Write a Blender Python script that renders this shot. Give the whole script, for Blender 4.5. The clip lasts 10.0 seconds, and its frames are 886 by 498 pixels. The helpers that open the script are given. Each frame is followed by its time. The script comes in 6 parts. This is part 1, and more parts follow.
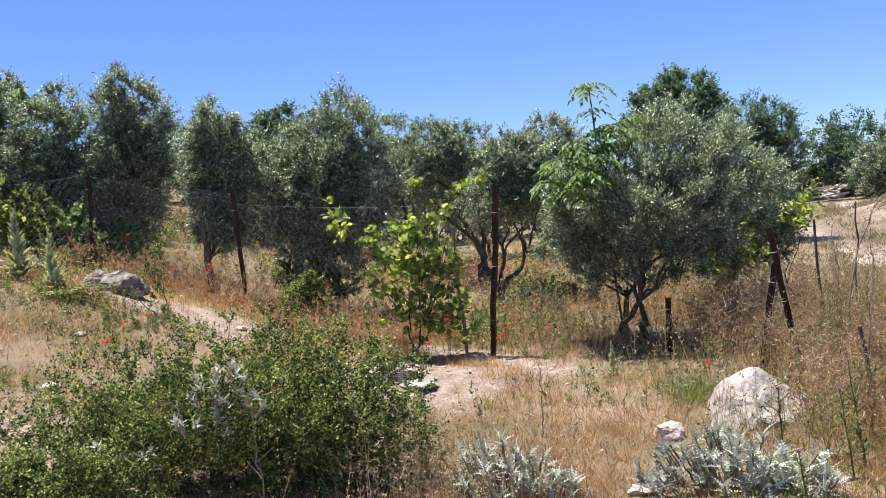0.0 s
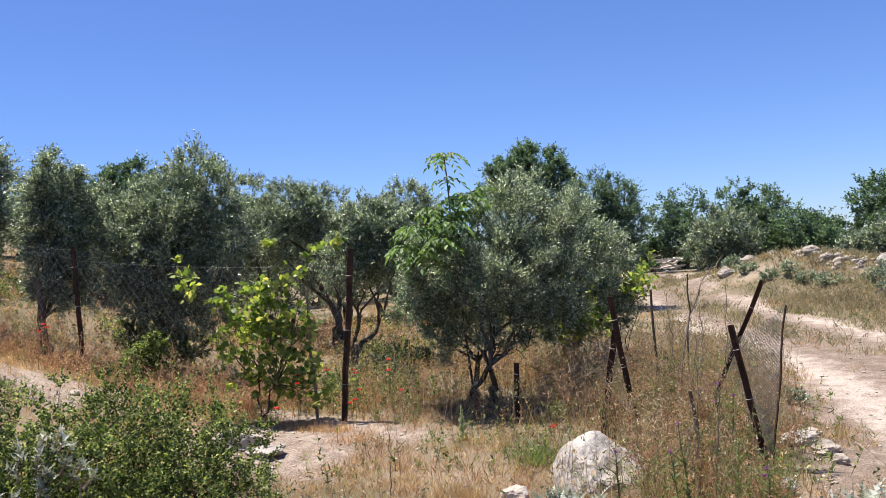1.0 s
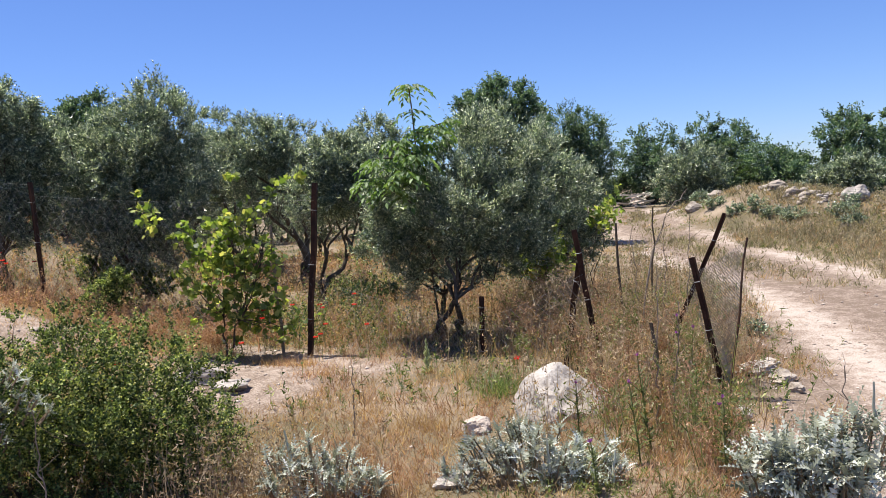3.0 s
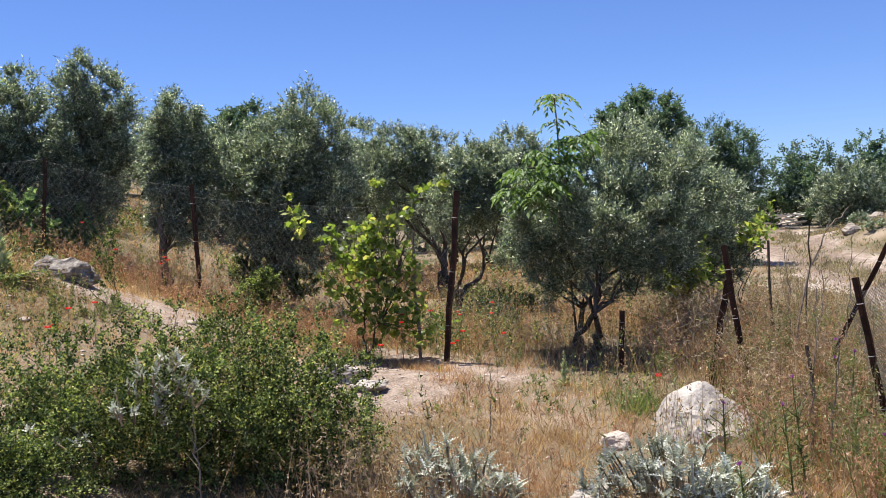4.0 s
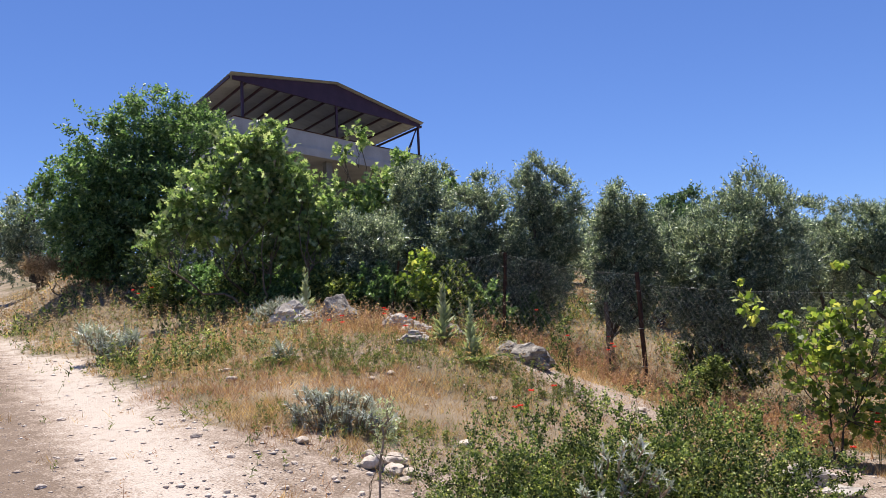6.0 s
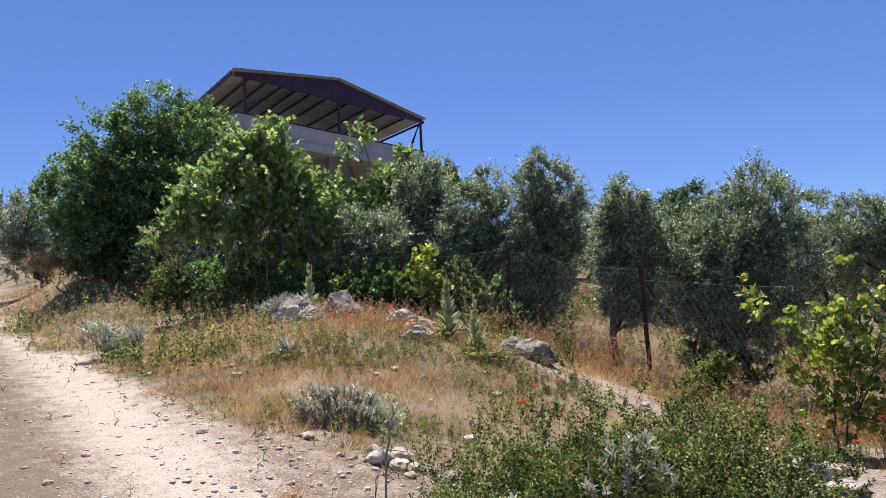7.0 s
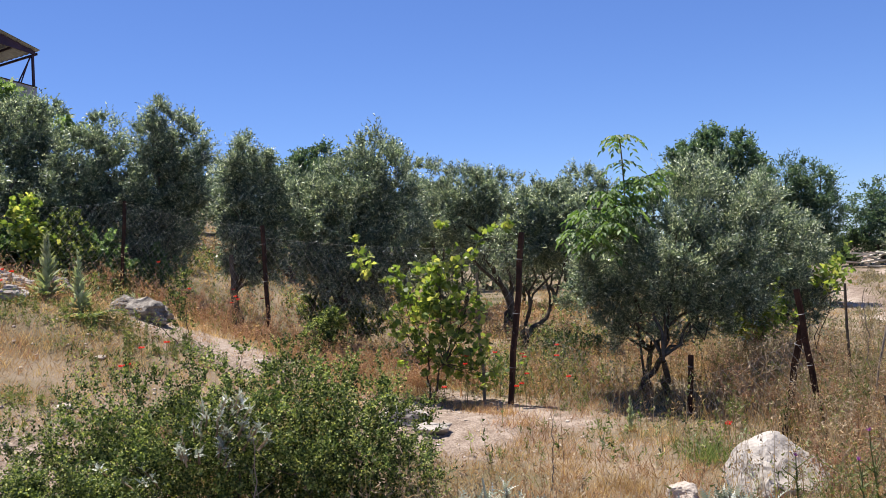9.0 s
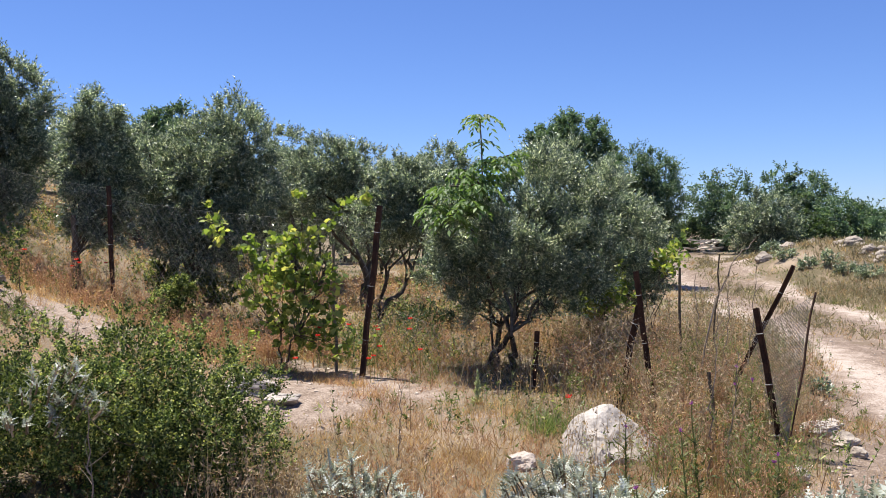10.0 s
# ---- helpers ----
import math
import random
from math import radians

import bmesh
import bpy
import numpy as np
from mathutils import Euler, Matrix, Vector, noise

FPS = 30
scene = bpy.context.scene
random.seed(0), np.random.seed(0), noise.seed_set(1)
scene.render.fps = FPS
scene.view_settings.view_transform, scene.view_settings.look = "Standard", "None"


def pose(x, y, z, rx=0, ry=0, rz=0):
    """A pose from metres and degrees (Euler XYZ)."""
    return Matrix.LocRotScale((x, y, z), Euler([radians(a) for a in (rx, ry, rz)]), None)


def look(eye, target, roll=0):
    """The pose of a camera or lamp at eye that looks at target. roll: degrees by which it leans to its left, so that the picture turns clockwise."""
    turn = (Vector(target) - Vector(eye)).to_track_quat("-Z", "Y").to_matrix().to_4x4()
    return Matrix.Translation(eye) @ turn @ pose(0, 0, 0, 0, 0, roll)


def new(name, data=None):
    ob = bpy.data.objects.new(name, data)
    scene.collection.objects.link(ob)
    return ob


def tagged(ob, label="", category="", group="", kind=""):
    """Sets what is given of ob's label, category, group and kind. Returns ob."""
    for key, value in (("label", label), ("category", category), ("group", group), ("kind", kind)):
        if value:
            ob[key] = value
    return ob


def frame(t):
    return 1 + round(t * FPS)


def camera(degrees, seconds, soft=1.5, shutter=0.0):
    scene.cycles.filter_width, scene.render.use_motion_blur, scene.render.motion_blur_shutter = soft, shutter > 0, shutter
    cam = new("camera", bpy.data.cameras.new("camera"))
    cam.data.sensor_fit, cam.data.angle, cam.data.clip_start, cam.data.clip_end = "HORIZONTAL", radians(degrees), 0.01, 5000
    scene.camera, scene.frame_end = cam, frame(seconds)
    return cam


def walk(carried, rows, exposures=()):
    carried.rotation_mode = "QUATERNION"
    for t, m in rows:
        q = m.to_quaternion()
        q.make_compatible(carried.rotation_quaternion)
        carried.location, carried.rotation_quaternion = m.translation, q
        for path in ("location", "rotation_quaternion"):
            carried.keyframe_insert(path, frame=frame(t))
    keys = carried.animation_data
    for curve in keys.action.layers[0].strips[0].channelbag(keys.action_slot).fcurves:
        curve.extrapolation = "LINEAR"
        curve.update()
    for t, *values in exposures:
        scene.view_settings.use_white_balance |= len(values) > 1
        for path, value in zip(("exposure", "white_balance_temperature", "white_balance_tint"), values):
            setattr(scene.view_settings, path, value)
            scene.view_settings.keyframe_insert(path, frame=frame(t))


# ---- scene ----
cam = camera(55.72, 10.0, soft=0.78)
PATH = [
    (0.0, look((-0.034, 0.053, 1.633), (-0.127, 10.042, 1.188), -5.69)),
    (0.5, look((-0.014, 0.010, 1.624), (1.562, 9.885, 1.544), -3.73)),
    (1.0, look((0.002, 0.022, 1.632), (1.646, 9.885, 1.797), -4.22)),
    (1.5, look((-0.000, 0.033, 1.636), (1.169, 9.963, 1.846), -4.61)),
    (2.0, look((0.026, 0.045, 1.632), (1.180, 9.978, 1.600), -4.70)),
    (2.5, look((0.070, 0.054, 1.614), (1.786, 9.895, 1.143), -4.49)),
    (2.7, look((0.078, 0.062, 1.614), (2.005, 9.855, 0.995), -4.36)),
    (3.8, look((0.038, 0.060, 1.555), (1.085, 9.993, 1.072), -3.06)),
    (4.0, look((0.016, 0.084, 1.557), (0.361, 10.072, 1.208), -2.72)),
    (4.2, look((-0.011, 0.072, 1.557), (-0.505, 10.058, 1.362), -2.42)),
    (4.5, look((-0.066, 0.045, 1.564), (-1.829, 9.888, 1.612), -2.29)),
    (5.0, look((-0.106, 0.044, 1.564), (-3.543, 9.424, 2.023), -2.55)),
    (5.5, look((-0.130, 0.044, 1.566), (-4.411, 9.044, 2.388), -2.74)),
    (5.7, look((-0.132, 0.057, 1.565), (-4.561, 8.975, 2.492), -2.65)),
    (7.0, look((-0.143, 0.042, 1.564), (-4.634, 8.933, 2.444), -2.89)),
    (7.5, look((-0.116, 0.035, 1.576), (-4.366, 9.056, 2.321), -2.50)),
    (8.0, look((-0.062, 0.025, 1.584), (-3.629, 9.349, 2.173), -2.98)),
    (8.5, look((0.010, 0.037, 1.598), (-2.100, 9.805, 1.969), -3.24)),
    (9.0, look((0.072, 0.076, 1.604), (-0.390, 10.065, 1.728), -2.65)),
    (9.5, look((0.092, 0.090, 1.600), (0.683, 10.072, 1.500), -1.37)),
    (10.0, look((0.106, 0.061, 1.597), (1.291, 9.988, 1.364), -0.24)),
]
walk(cam, PATH, [(0.0, 0.84), (0.6, 0.72), (2.7, 0.66), (4.0, 0.67), (5.0, 0.69), (5.5, 0.63), (7.0, 0.51), (7.5, 0.48), (8.5, 0.6), (9.0, 0.6), (10.0, 0.66)])

# ---- sky and sun ----
SUN_AZ, SUN_EL = 38.0, 74.0
sun_dir = Vector((-math.sin(radians(SUN_AZ)) * math.cos(radians(SUN_EL)),
                  math.cos(radians(SUN_AZ)) * math.cos(radians(SUN_EL)), math.sin(radians(SUN_EL))))
world = bpy.data.worlds.new("sky")
scene.world = world
world.use_nodes = True
wn, wl = world.node_tree.nodes, world.node_tree.links
wn.clear()
sky = wn.new("ShaderNodeTexSky")
sky.sky_type, sky.sun_disc = "NISHITA", False
sky.sun_elevation, sky.sun_rotation = radians(SUN_EL), radians(-SUN_AZ)
sky.altitude, sky.air_density, sky.dust_density, sky.ozone_density = 800, 1.0, 0.05, 3.0
bg = wn.new("ShaderNodeBackground")
bg.inputs["Strength"].default_value = 0.075
wout = wn.new("ShaderNodeOutputWorld")
tint = wn.new("ShaderNodeMix")
tint.data_type, tint.blend_type = "RGBA", "MULTIPLY"
tint.inputs[0].default_value = 1.0
tint.inputs[7].default_value = (0.69, 0.835, 1.25, 1)
wl.new(sky.outputs[0], tint.inputs[6])
wl.new(tint.outputs[2], bg.inputs["Color"])
wl.new(bg.outputs[0], wout.inputs["Surface"])
sun = new("sun", bpy.data.lights.new("sun", "SUN"))
sun.data.energy, sun.data.angle, sun.data.color = 5.0, radians(0.53), (1.0, 0.95, 0.87)
sun.matrix_world = look((0, 0, 60), Vector((0, 0, 60)) - sun_dir)


# ---- materials ----
def shader(name):
    m = bpy.data.materials.new(name)
    m.use_nodes = True
    nt = m.node_tree
    return m, nt.nodes, nt.links, nt.nodes["Principled BSDF"], nt.nodes["Material Output"]


def ramp(nodes, stops):
    r = nodes.new("ShaderNodeValToRGB")
    els = r.color_ramp.elements
    while len(els) < len(stops):
        els.new(0.5)
    for e, (p, c) in zip(els, stops):
        e.position, e.color = p, (*c, 1)
    return r


def leaf_material(name, stops, rough=0.45, gloss=0.5, glow=0.3, through_tint=(1.0, 1.0, 0.35), patch=1.7, swing=(0.72, 1.25)):
    """Leaves: the colour varies leaf by leaf and clump by clump; light shines through them."""
    m, n, l, bsdf, out = shader(name)
    geo = n.new("ShaderNodeNewGeometry")
    pick = ramp(n, stops)
    l.new(geo.outputs["Random Per Island"], pick.inputs[0])
    tex = n.new("ShaderNodeTexNoise")
    tex.inputs["Scale"].default_value = patch
    l.new(geo.outputs["Position"], tex.inputs["Vector"])
    hsv = n.new("ShaderNodeHueSaturation")
    span = n.new("ShaderNodeMapRange")
    span.inputs[1].default_value, span.inputs[2].default_value = 0.3, 0.7
    span.inputs[3].default_value, span.inputs[4].default_value = swing
    l.new(tex.outputs[0], span.inputs[0])
    l.new(span.outputs[0], hsv.inputs["Value"])
    l.new(pick.outputs[0], hsv.inputs["Color"])
    l.new(hsv.outputs[0], bsdf.inputs["Base Color"])
    bsdf.inputs["Roughness"].default_value = rough
    bsdf.inputs["Specular IOR Level"].default_value = gloss
    tr = n.new("ShaderNodeBsdfTranslucent")
    mix = n.new("ShaderNodeMix")
    mix.data_type, mix.blend_type = "RGBA", "MULTIPLY"
    mix.inputs[0].default_value = 0.6
    l.new(hsv.outputs[0], mix.inputs[6])
    mix.inputs[7].default_value = (*through_tint, 1)
    gain = n.new("ShaderNodeMix")
    gain.data_type, gain.blend_type = "RGBA", "MULTIPLY"
    gain.inputs[0].default_value = 1.0
    gain.inputs[7].default_value = (1.5, 1.5, 1.2, 1)
    l.new(mix.outputs[2], gain.inputs[6])
    l.new(gain.outputs[2], tr.inputs[0])
    ms = n.new("ShaderNodeMixShader")
    ms.inputs[0].default_value = glow
    l.new(bsdf.outputs[0], ms.inputs[1])
    l.new(tr.outputs[0], ms.inputs[2])
    l.new(ms.outputs[0], out.inputs["Surface"])
    return m


def rough_material(name, dark, mid, light, scale=6.0, rough=0.9, bump=0.5, fine=60.0, metal=0.0):
    """Stone, bark, earth, rust, plaster: two scales of colour and of relief."""
    m, n, l, bsdf, out = shader(name)
    co = n.new("ShaderNodeNewGeometry")
    big = n.new("ShaderNodeTexNoise")
    big.inputs["Scale"].default_value, big.inputs["Detail"].default_value = scale, 8
    small = n.new("ShaderNodeTexNoise")
    small.inputs["Scale"].default_value, small.inputs["Detail"].default_value = fine, 6
    for t in (big, small):
        l.new(co.outputs["Position"], t.inputs["Vector"])
    r = ramp(n, [(0.3, dark), (0.5, mid), (0.7, light)])
    add = n.new("ShaderNodeMath")
    add.operation = "MULTIPLY_ADD"
    add.inputs[1].default_value, add.inputs[2].default_value = 0.35, 0.0
    l.new(small.outputs[0], add.inputs[0])
    mixv = n.new("ShaderNodeMath")
    mixv.operation = "MULTIPLY_ADD"
    mixv.inputs[1].default_value = 0.65
    l.new(big.outputs[0], mixv.inputs[0])
    l.new(add.outputs[0], mixv.inputs[2])
    l.new(mixv.outputs[0], r.inputs[0])
    l.new(r.outputs[0], bsdf.inputs["Base Color"])
    bsdf.inputs["Roughness"].default_value = rough
    bsdf.inputs["Metallic"].default_value = metal
    bsdf.inputs["Specular IOR Level"].default_value = 0.25
    b = n.new("ShaderNodeBump")
    b.inputs["Strength"].default_value, b.inputs["Distance"].default_value = bump, 0.02
    l.new(mixv.outputs[0], b.inputs["Height"])
    l.new(b.outputs[0], bsdf.inputs["Normal"])
    return m


M_OLIVE = leaf_material("olive_leaf", [(0.0, (0.066, 0.095, 0.066)), (0.4, (0.126, 0.167, 0.119)), (0.66, (0.212, 0.262, 0.19)),
                                       (0.82, (0.42, 0.455, 0.355)), (1.0, (0.72, 0.76, 0.65))], 0.33, 0.8, 0.42, (0.97, 1.0, 0.66), 3.2, (0.7, 1.35))
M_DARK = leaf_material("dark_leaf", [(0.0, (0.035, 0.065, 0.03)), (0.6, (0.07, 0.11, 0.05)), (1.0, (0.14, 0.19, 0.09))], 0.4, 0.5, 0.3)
# leaf colour of the distant trees, shifted to blue to put haze into it
M_FAR = leaf_material("hazed_far_broadleaf", [(0.0, (0.045, 0.09, 0.058)), (0.5, (0.09, 0.155, 0.10)), (0.85, (0.18, 0.255, 0.175)), (1.0, (0.34, 0.42, 0.33))], 0.4, 0.6, 0.4)
M_WALNUT = leaf_material("walnut_leaf", [(0.0, (0.055, 0.11, 0.05)), (0.5, (0.12, 0.20, 0.085)), (0.85, (0.23, 0.33, 0.155)), (1.0, (0.38, 0.47, 0.27))], 0.4, 0.6, 0.5, (0.92, 1.0, 0.5))
M_FIG = leaf_material("fig_leaf", [(0.0, (0.10, 0.16, 0.065)), (0.5, (0.205, 0.285, 0.12)), (0.82, (0.36, 0.42, 0.22)), (1.0, (0.50, 0.55, 0.35))], 0.42, 0.5, 0.58, (0.95, 1.0, 0.55), 3.0, (0.65, 1.35))
M_VINE = leaf_material("vine_leaf", [(0.0, (0.085, 0.14, 0.032)), (0.5, (0.20, 0.275, 0.07)), (0.8, (0.36, 0.42, 0.125)), (1.0, (0.54, 0.52, 0.19))], 0.45, 0.4, 0.52)
M_BUSH = leaf_material("bush_leaf", [(0.0, (0.03, 0.054, 0.018)), (0.45, (0.088, 0.13, 0.043)), (0.78, (0.28, 0.335, 0.115)), (1.0, (0.53, 0.53, 0.22))], 0.55, 0.28, 0.34, patch=4.0, swing=(0.42, 1.5))
M_SILVER = leaf_material("silver_leaf", [(0.0, (0.19, 0.215, 0.155)), (0.45, (0.38, 0.405, 0.335)), (0.8, (0.63, 0.645, 0.57)), (1.0, (0.84, 0.85, 0.78))], 0.85, 0.2, 0.15, (1.0, 1.0, 0.8))
M_STRAW = leaf_material("dry_grass", [(0.0, (0.235, 0.14, 0.066)), (0.5, (0.455, 0.297, 0.155)), (1.0, (0.70, 0.53, 0.325))], 0.6, 0.3, 0.42, (1.0, 0.94, 0.66))
M_WEED = leaf_material("green_weed", [(0.0, (0.08, 0.11, 0.04)), (0.5, (0.16, 0.19, 0.07)), (1.0, (0.29, 0.30, 0.14))], 0.6, 0.3, 0.4)
M_STALK = leaf_material("dry_stalk", [(0.0, (0.18, 0.127, 0.078)), (0.5, (0.35, 0.26, 0.17)), (1.0, (0.54, 0.435, 0.31))], 0.8, 0.2, 0.3, (1.0, 0.93, 0.75))
M_REDWEED = leaf_material("reddish_dry_weed", [(0.0, (0.21, 0.11, 0.07)), (0.5, (0.41, 0.24, 0.15)), (1.0, (0.60, 0.41, 0.28))], 0.7, 0.25, 0.35, (1.0, 0.88, 0.7))
M_SAPLING = leaf_material("young_walnut_leaf", [(0.0, (0.06, 0.115, 0.035)), (0.5, (0.12, 0.205, 0.065)), (1.0, (0.24, 0.345, 0.125))], 0.5, 0.35, 0.4, (1.0, 1.0, 0.45))
M_BANK = leaf_material("bank_weed", [(0.0, (0.15, 0.135, 0.08)), (0.5, (0.28, 0.24, 0.155)), (1.0, (0.46, 0.39, 0.28))], 0.6, 0.3, 0.4, (1.0, 0.97, 0.7))
M_SPIRE = leaf_material("grey_green_leaf", [(0.0, (0.27, 0.31, 0.19)), (0.5, (0.43, 0.47, 0.31)), (1.0, (0.60, 0.63, 0.47))], 0.75, 0.25, 0.3)
M_FRESH = leaf_material("fresh_grass", [(0.0, (0.09, 0.15, 0.04)), (0.5, (0.18, 0.26, 0.085)), (1.0, (0.36, 0.42, 0.20))], 0.5, 0.4, 0.45)
M_POPPY = leaf_material("poppy_petal", [(0.0, (0.42, 0.01, 0.008)), (1.0, (0.64, 0.028, 0.02))], 0.6, 0.3, 0.4)
M_BARK = rough_material("bark", (0.04, 0.03, 0.022), (0.10, 0.078, 0.055), (0.20, 0.165, 0.12), 14, 0.95, 0.9, 70)
M_RUST = rough_material("rusty_steel", (0.022, 0.013, 0.010), (0.055, 0.028, 0.018), (0.12, 0.055, 0.03), 10, 0.85, 0.4, 90)
M_ROCK = rough_material("limestone", (0.20, 0.17, 0.145), (0.42, 0.37, 0.32), (0.62, 0.555, 0.49), 5, 0.95, 0.9, 45)
M_PALE = rough_material("pale_stone", (0.33, 0.265, 0.212), (0.52, 0.435, 0.362), (0.70, 0.605, 0.52), 9, 0.95, 0.9, 60)
M_BOULDER = rough_material("lichened_limestone", (0.13, 0.115, 0.105), (0.41, 0.365, 0.32), (0.60, 0.54, 0.48), 3.4, 0.95, 0.9, 40)
M_STICK = rough_material("dry_stick", (0.12, 0.095, 0.07), (0.24, 0.19, 0.145), (0.38, 0.32, 0.26), 20, 0.9, 0.5, 90)
M_GREYROCK = rough_material("lichen_rock", (0.075, 0.066, 0.056), (0.23, 0.20, 0.17), (0.50, 0.45, 0.385), 13, 0.95, 0.9, 60)
M_TANROCK = rough_material("tan_rock", (0.17, 0.14, 0.11), (0.35, 0.295, 0.24), (0.52, 0.45, 0.38), 6, 0.95, 0.9, 50)
M_CONCRETE = rough_material("concrete", (0.25, 0.255, 0.255), (0.35, 0.355, 0.36), (0.44, 0.445, 0.45), 1.5, 0.9, 0.3, 30)
M_PURPLE = rough_material("purple_fascia", (0.030, 0.014, 0.030), (0.042, 0.020, 0.042), (0.060, 0.030, 0.058), 3, 0.55, 0.1, 40)
M_SHEET = rough_material("roof_sheet", (0.28, 0.30, 0.305), (0.365, 0.39, 0.395), (0.44, 0.47, 0.475), 1.2, 0.6, 0.1, 20)
M_OLDWIRE = rough_material("weathered_wire", (0.10, 0.092, 0.085), (0.19, 0.178, 0.165), (0.30, 0.285, 0.265), 12, 0.7, 0.2, 80, 0.2)
M_WIRE = rough_material("galvanised_wire", (0.26, 0.245, 0.23), (0.40, 0.385, 0.365), (0.54, 0.525, 0.505), 12, 0.6, 0.2, 80, 0.3)


# ---- the lie of the land ----
def smooth(a, b, v):
    u = np.clip((v - a) / (b - a), 0, 1)
    return u * u * (3 - 2 * u)


def bump_at(x, y, cx, cy, ax, ay, turn=0.0):
    c, s = math.cos(turn), math.sin(turn)
    u, v = (x - cx) * c + (y - cy) * s, -(x - cx) * s + (y - cy) * c
    return np.exp(-(u / ax) ** 2 - (v / ay) ** 2)


ROAD = [(-60, 38), (-26, 16.2), (-13, 7.6), (-8.6, 5.0), (-4.2, 2.3), (0, 0.4), (3.2, 1.6), (5.7, 5.0), (6.7, 8.0), (7.2, 11), (7.9, 15), (9.1, 20), (11.2, 26), (15, 35), (22, 52)]


def road_gap(x, y):
    """Distance from the middle of the track."""
    best = np.full(np.shape(x), 1e9)
    for (ax, ay), (bx, by) in zip(ROAD, ROAD[1:]):
        dx, dy = bx - ax, by - ay
        u = np.clip(((x - ax) * dx + (y - ay) * dy) / (dx * dx + dy * dy), 0, 1)
        best = np.minimum(best, np.hypot(x - ax - u * dx, y - ay - u * dy))
    return best


def waves(x, y, f, seed):
    r = np.random.RandomState(seed)
    v = 0.0
    for k in range(7):
        a, p, q = r.uniform(0, 6.28), r.uniform(0, 6.28), f * r.uniform(0.6, 1.9)
        v = v + np.sin((x * np.cos(a) + y * np.sin(a)) * q + p + 1.3 * np.sin(q * 0.6 * (y * np.cos(a) - x * np.sin(a)) + p))
    return v / 7


def land(x, y):
    """Height of the ground: a slope rising to one side, a bank along the track, a nearly level field on the other."""
    x, y = np.asarray(x, float), np.asarray(y, float)
    s = np.clip(-x * 0.855 + y * 0.519, -10, 70)
    n = x * 0.519 + y * 0.855
    hill = 0.12 + 0.109 * s + 0.46 * smooth(1.64, 4.4, n) * smooth(3, 7, -x) + 0.05 * np.clip(n - 6, 0, 25) * smooth(4, 12, -x)
    field = -0.16 + 0.03 * np.clip(y, -3, 45) + 0.12 * smooth(14, 26, y)
    w = smooth(-4.5, 0.2, x)
    z = hill * (1 - w) + field * w
    z = z + 0.26 * bump_at(x, y, -4.0, 8.5, 2.0, 1.1) - 0.16 * bump_at(x, y, -3.2, 11.8, 2.0, 1.3) + 0.12 * bump_at(x, y, -1.0, 7.6, 1.6, 0.6)
    z = z + 0.8 * bump_at(x, y, 11.7, 18.6, 2.5, 1.8, -1.06) + 0.34 * bump_at(x, y, 14.0, 15.0, 3.0, 2.4, -1.06)
    z = z + 0.75 * bump_at(x, y, -14.9, 12.3, 3.2, 0.8, -0.585)
    z = z - 0.06 * (1 - smooth(1.2, 2.2, road_gap(x, y))) - 0.15 * smooth(1.5, 4.5, x) * smooth(-9.5, -6.0, -y) * smooth(0.0, 3.5, y)
    near = 1 - smooth(30, 60, np.hypot(x, y))
    return z + near * (0.035 * waves(x, y, 1.3, 3) + 0.014 * waves(x, y, 5.0, 4))


LIP = [((-4.0, 9.75), (-3.35, 9.25), 0.3), ((-3.35, 9.25), (-2.4, 8.75), 0.6), ((-0.55, 9.4), (0.16, 8.7), 0.2), ((0.16, 8.7), (0.75, 7.6), 0.22), ((-0.5, 8.2), (0.0, 7.2), 0.36), ((-3.9, 4.75), (-3.0, 4.6), 0.55)]


def lip(x, y):
    """The worn pale edge of the bank and the ridge below the fence, where hardly anything grows, 0 to 1."""
    out = 0 * x
    for (x0, y0), (x1, y1), w in LIP:
        u = np.clip(((x - x0) * (x1 - x0) + (y - y0) * (y1 - y0)) / ((x1 - x0) ** 2 + (y1 - y0) ** 2), 0, 1)
        d = np.hypot(x - x0 - u * (x1 - x0), y - y0 - u * (y1 - y0)) / w
        out = np.maximum(out, np.exp(-d ** 4 * (1 + 0.7 * waves(x, y, 3.0, 51))))
    return out * (0.8 + 0.2 * smooth(-0.5, 0.2, waves(x, y, 4.0, 52)))


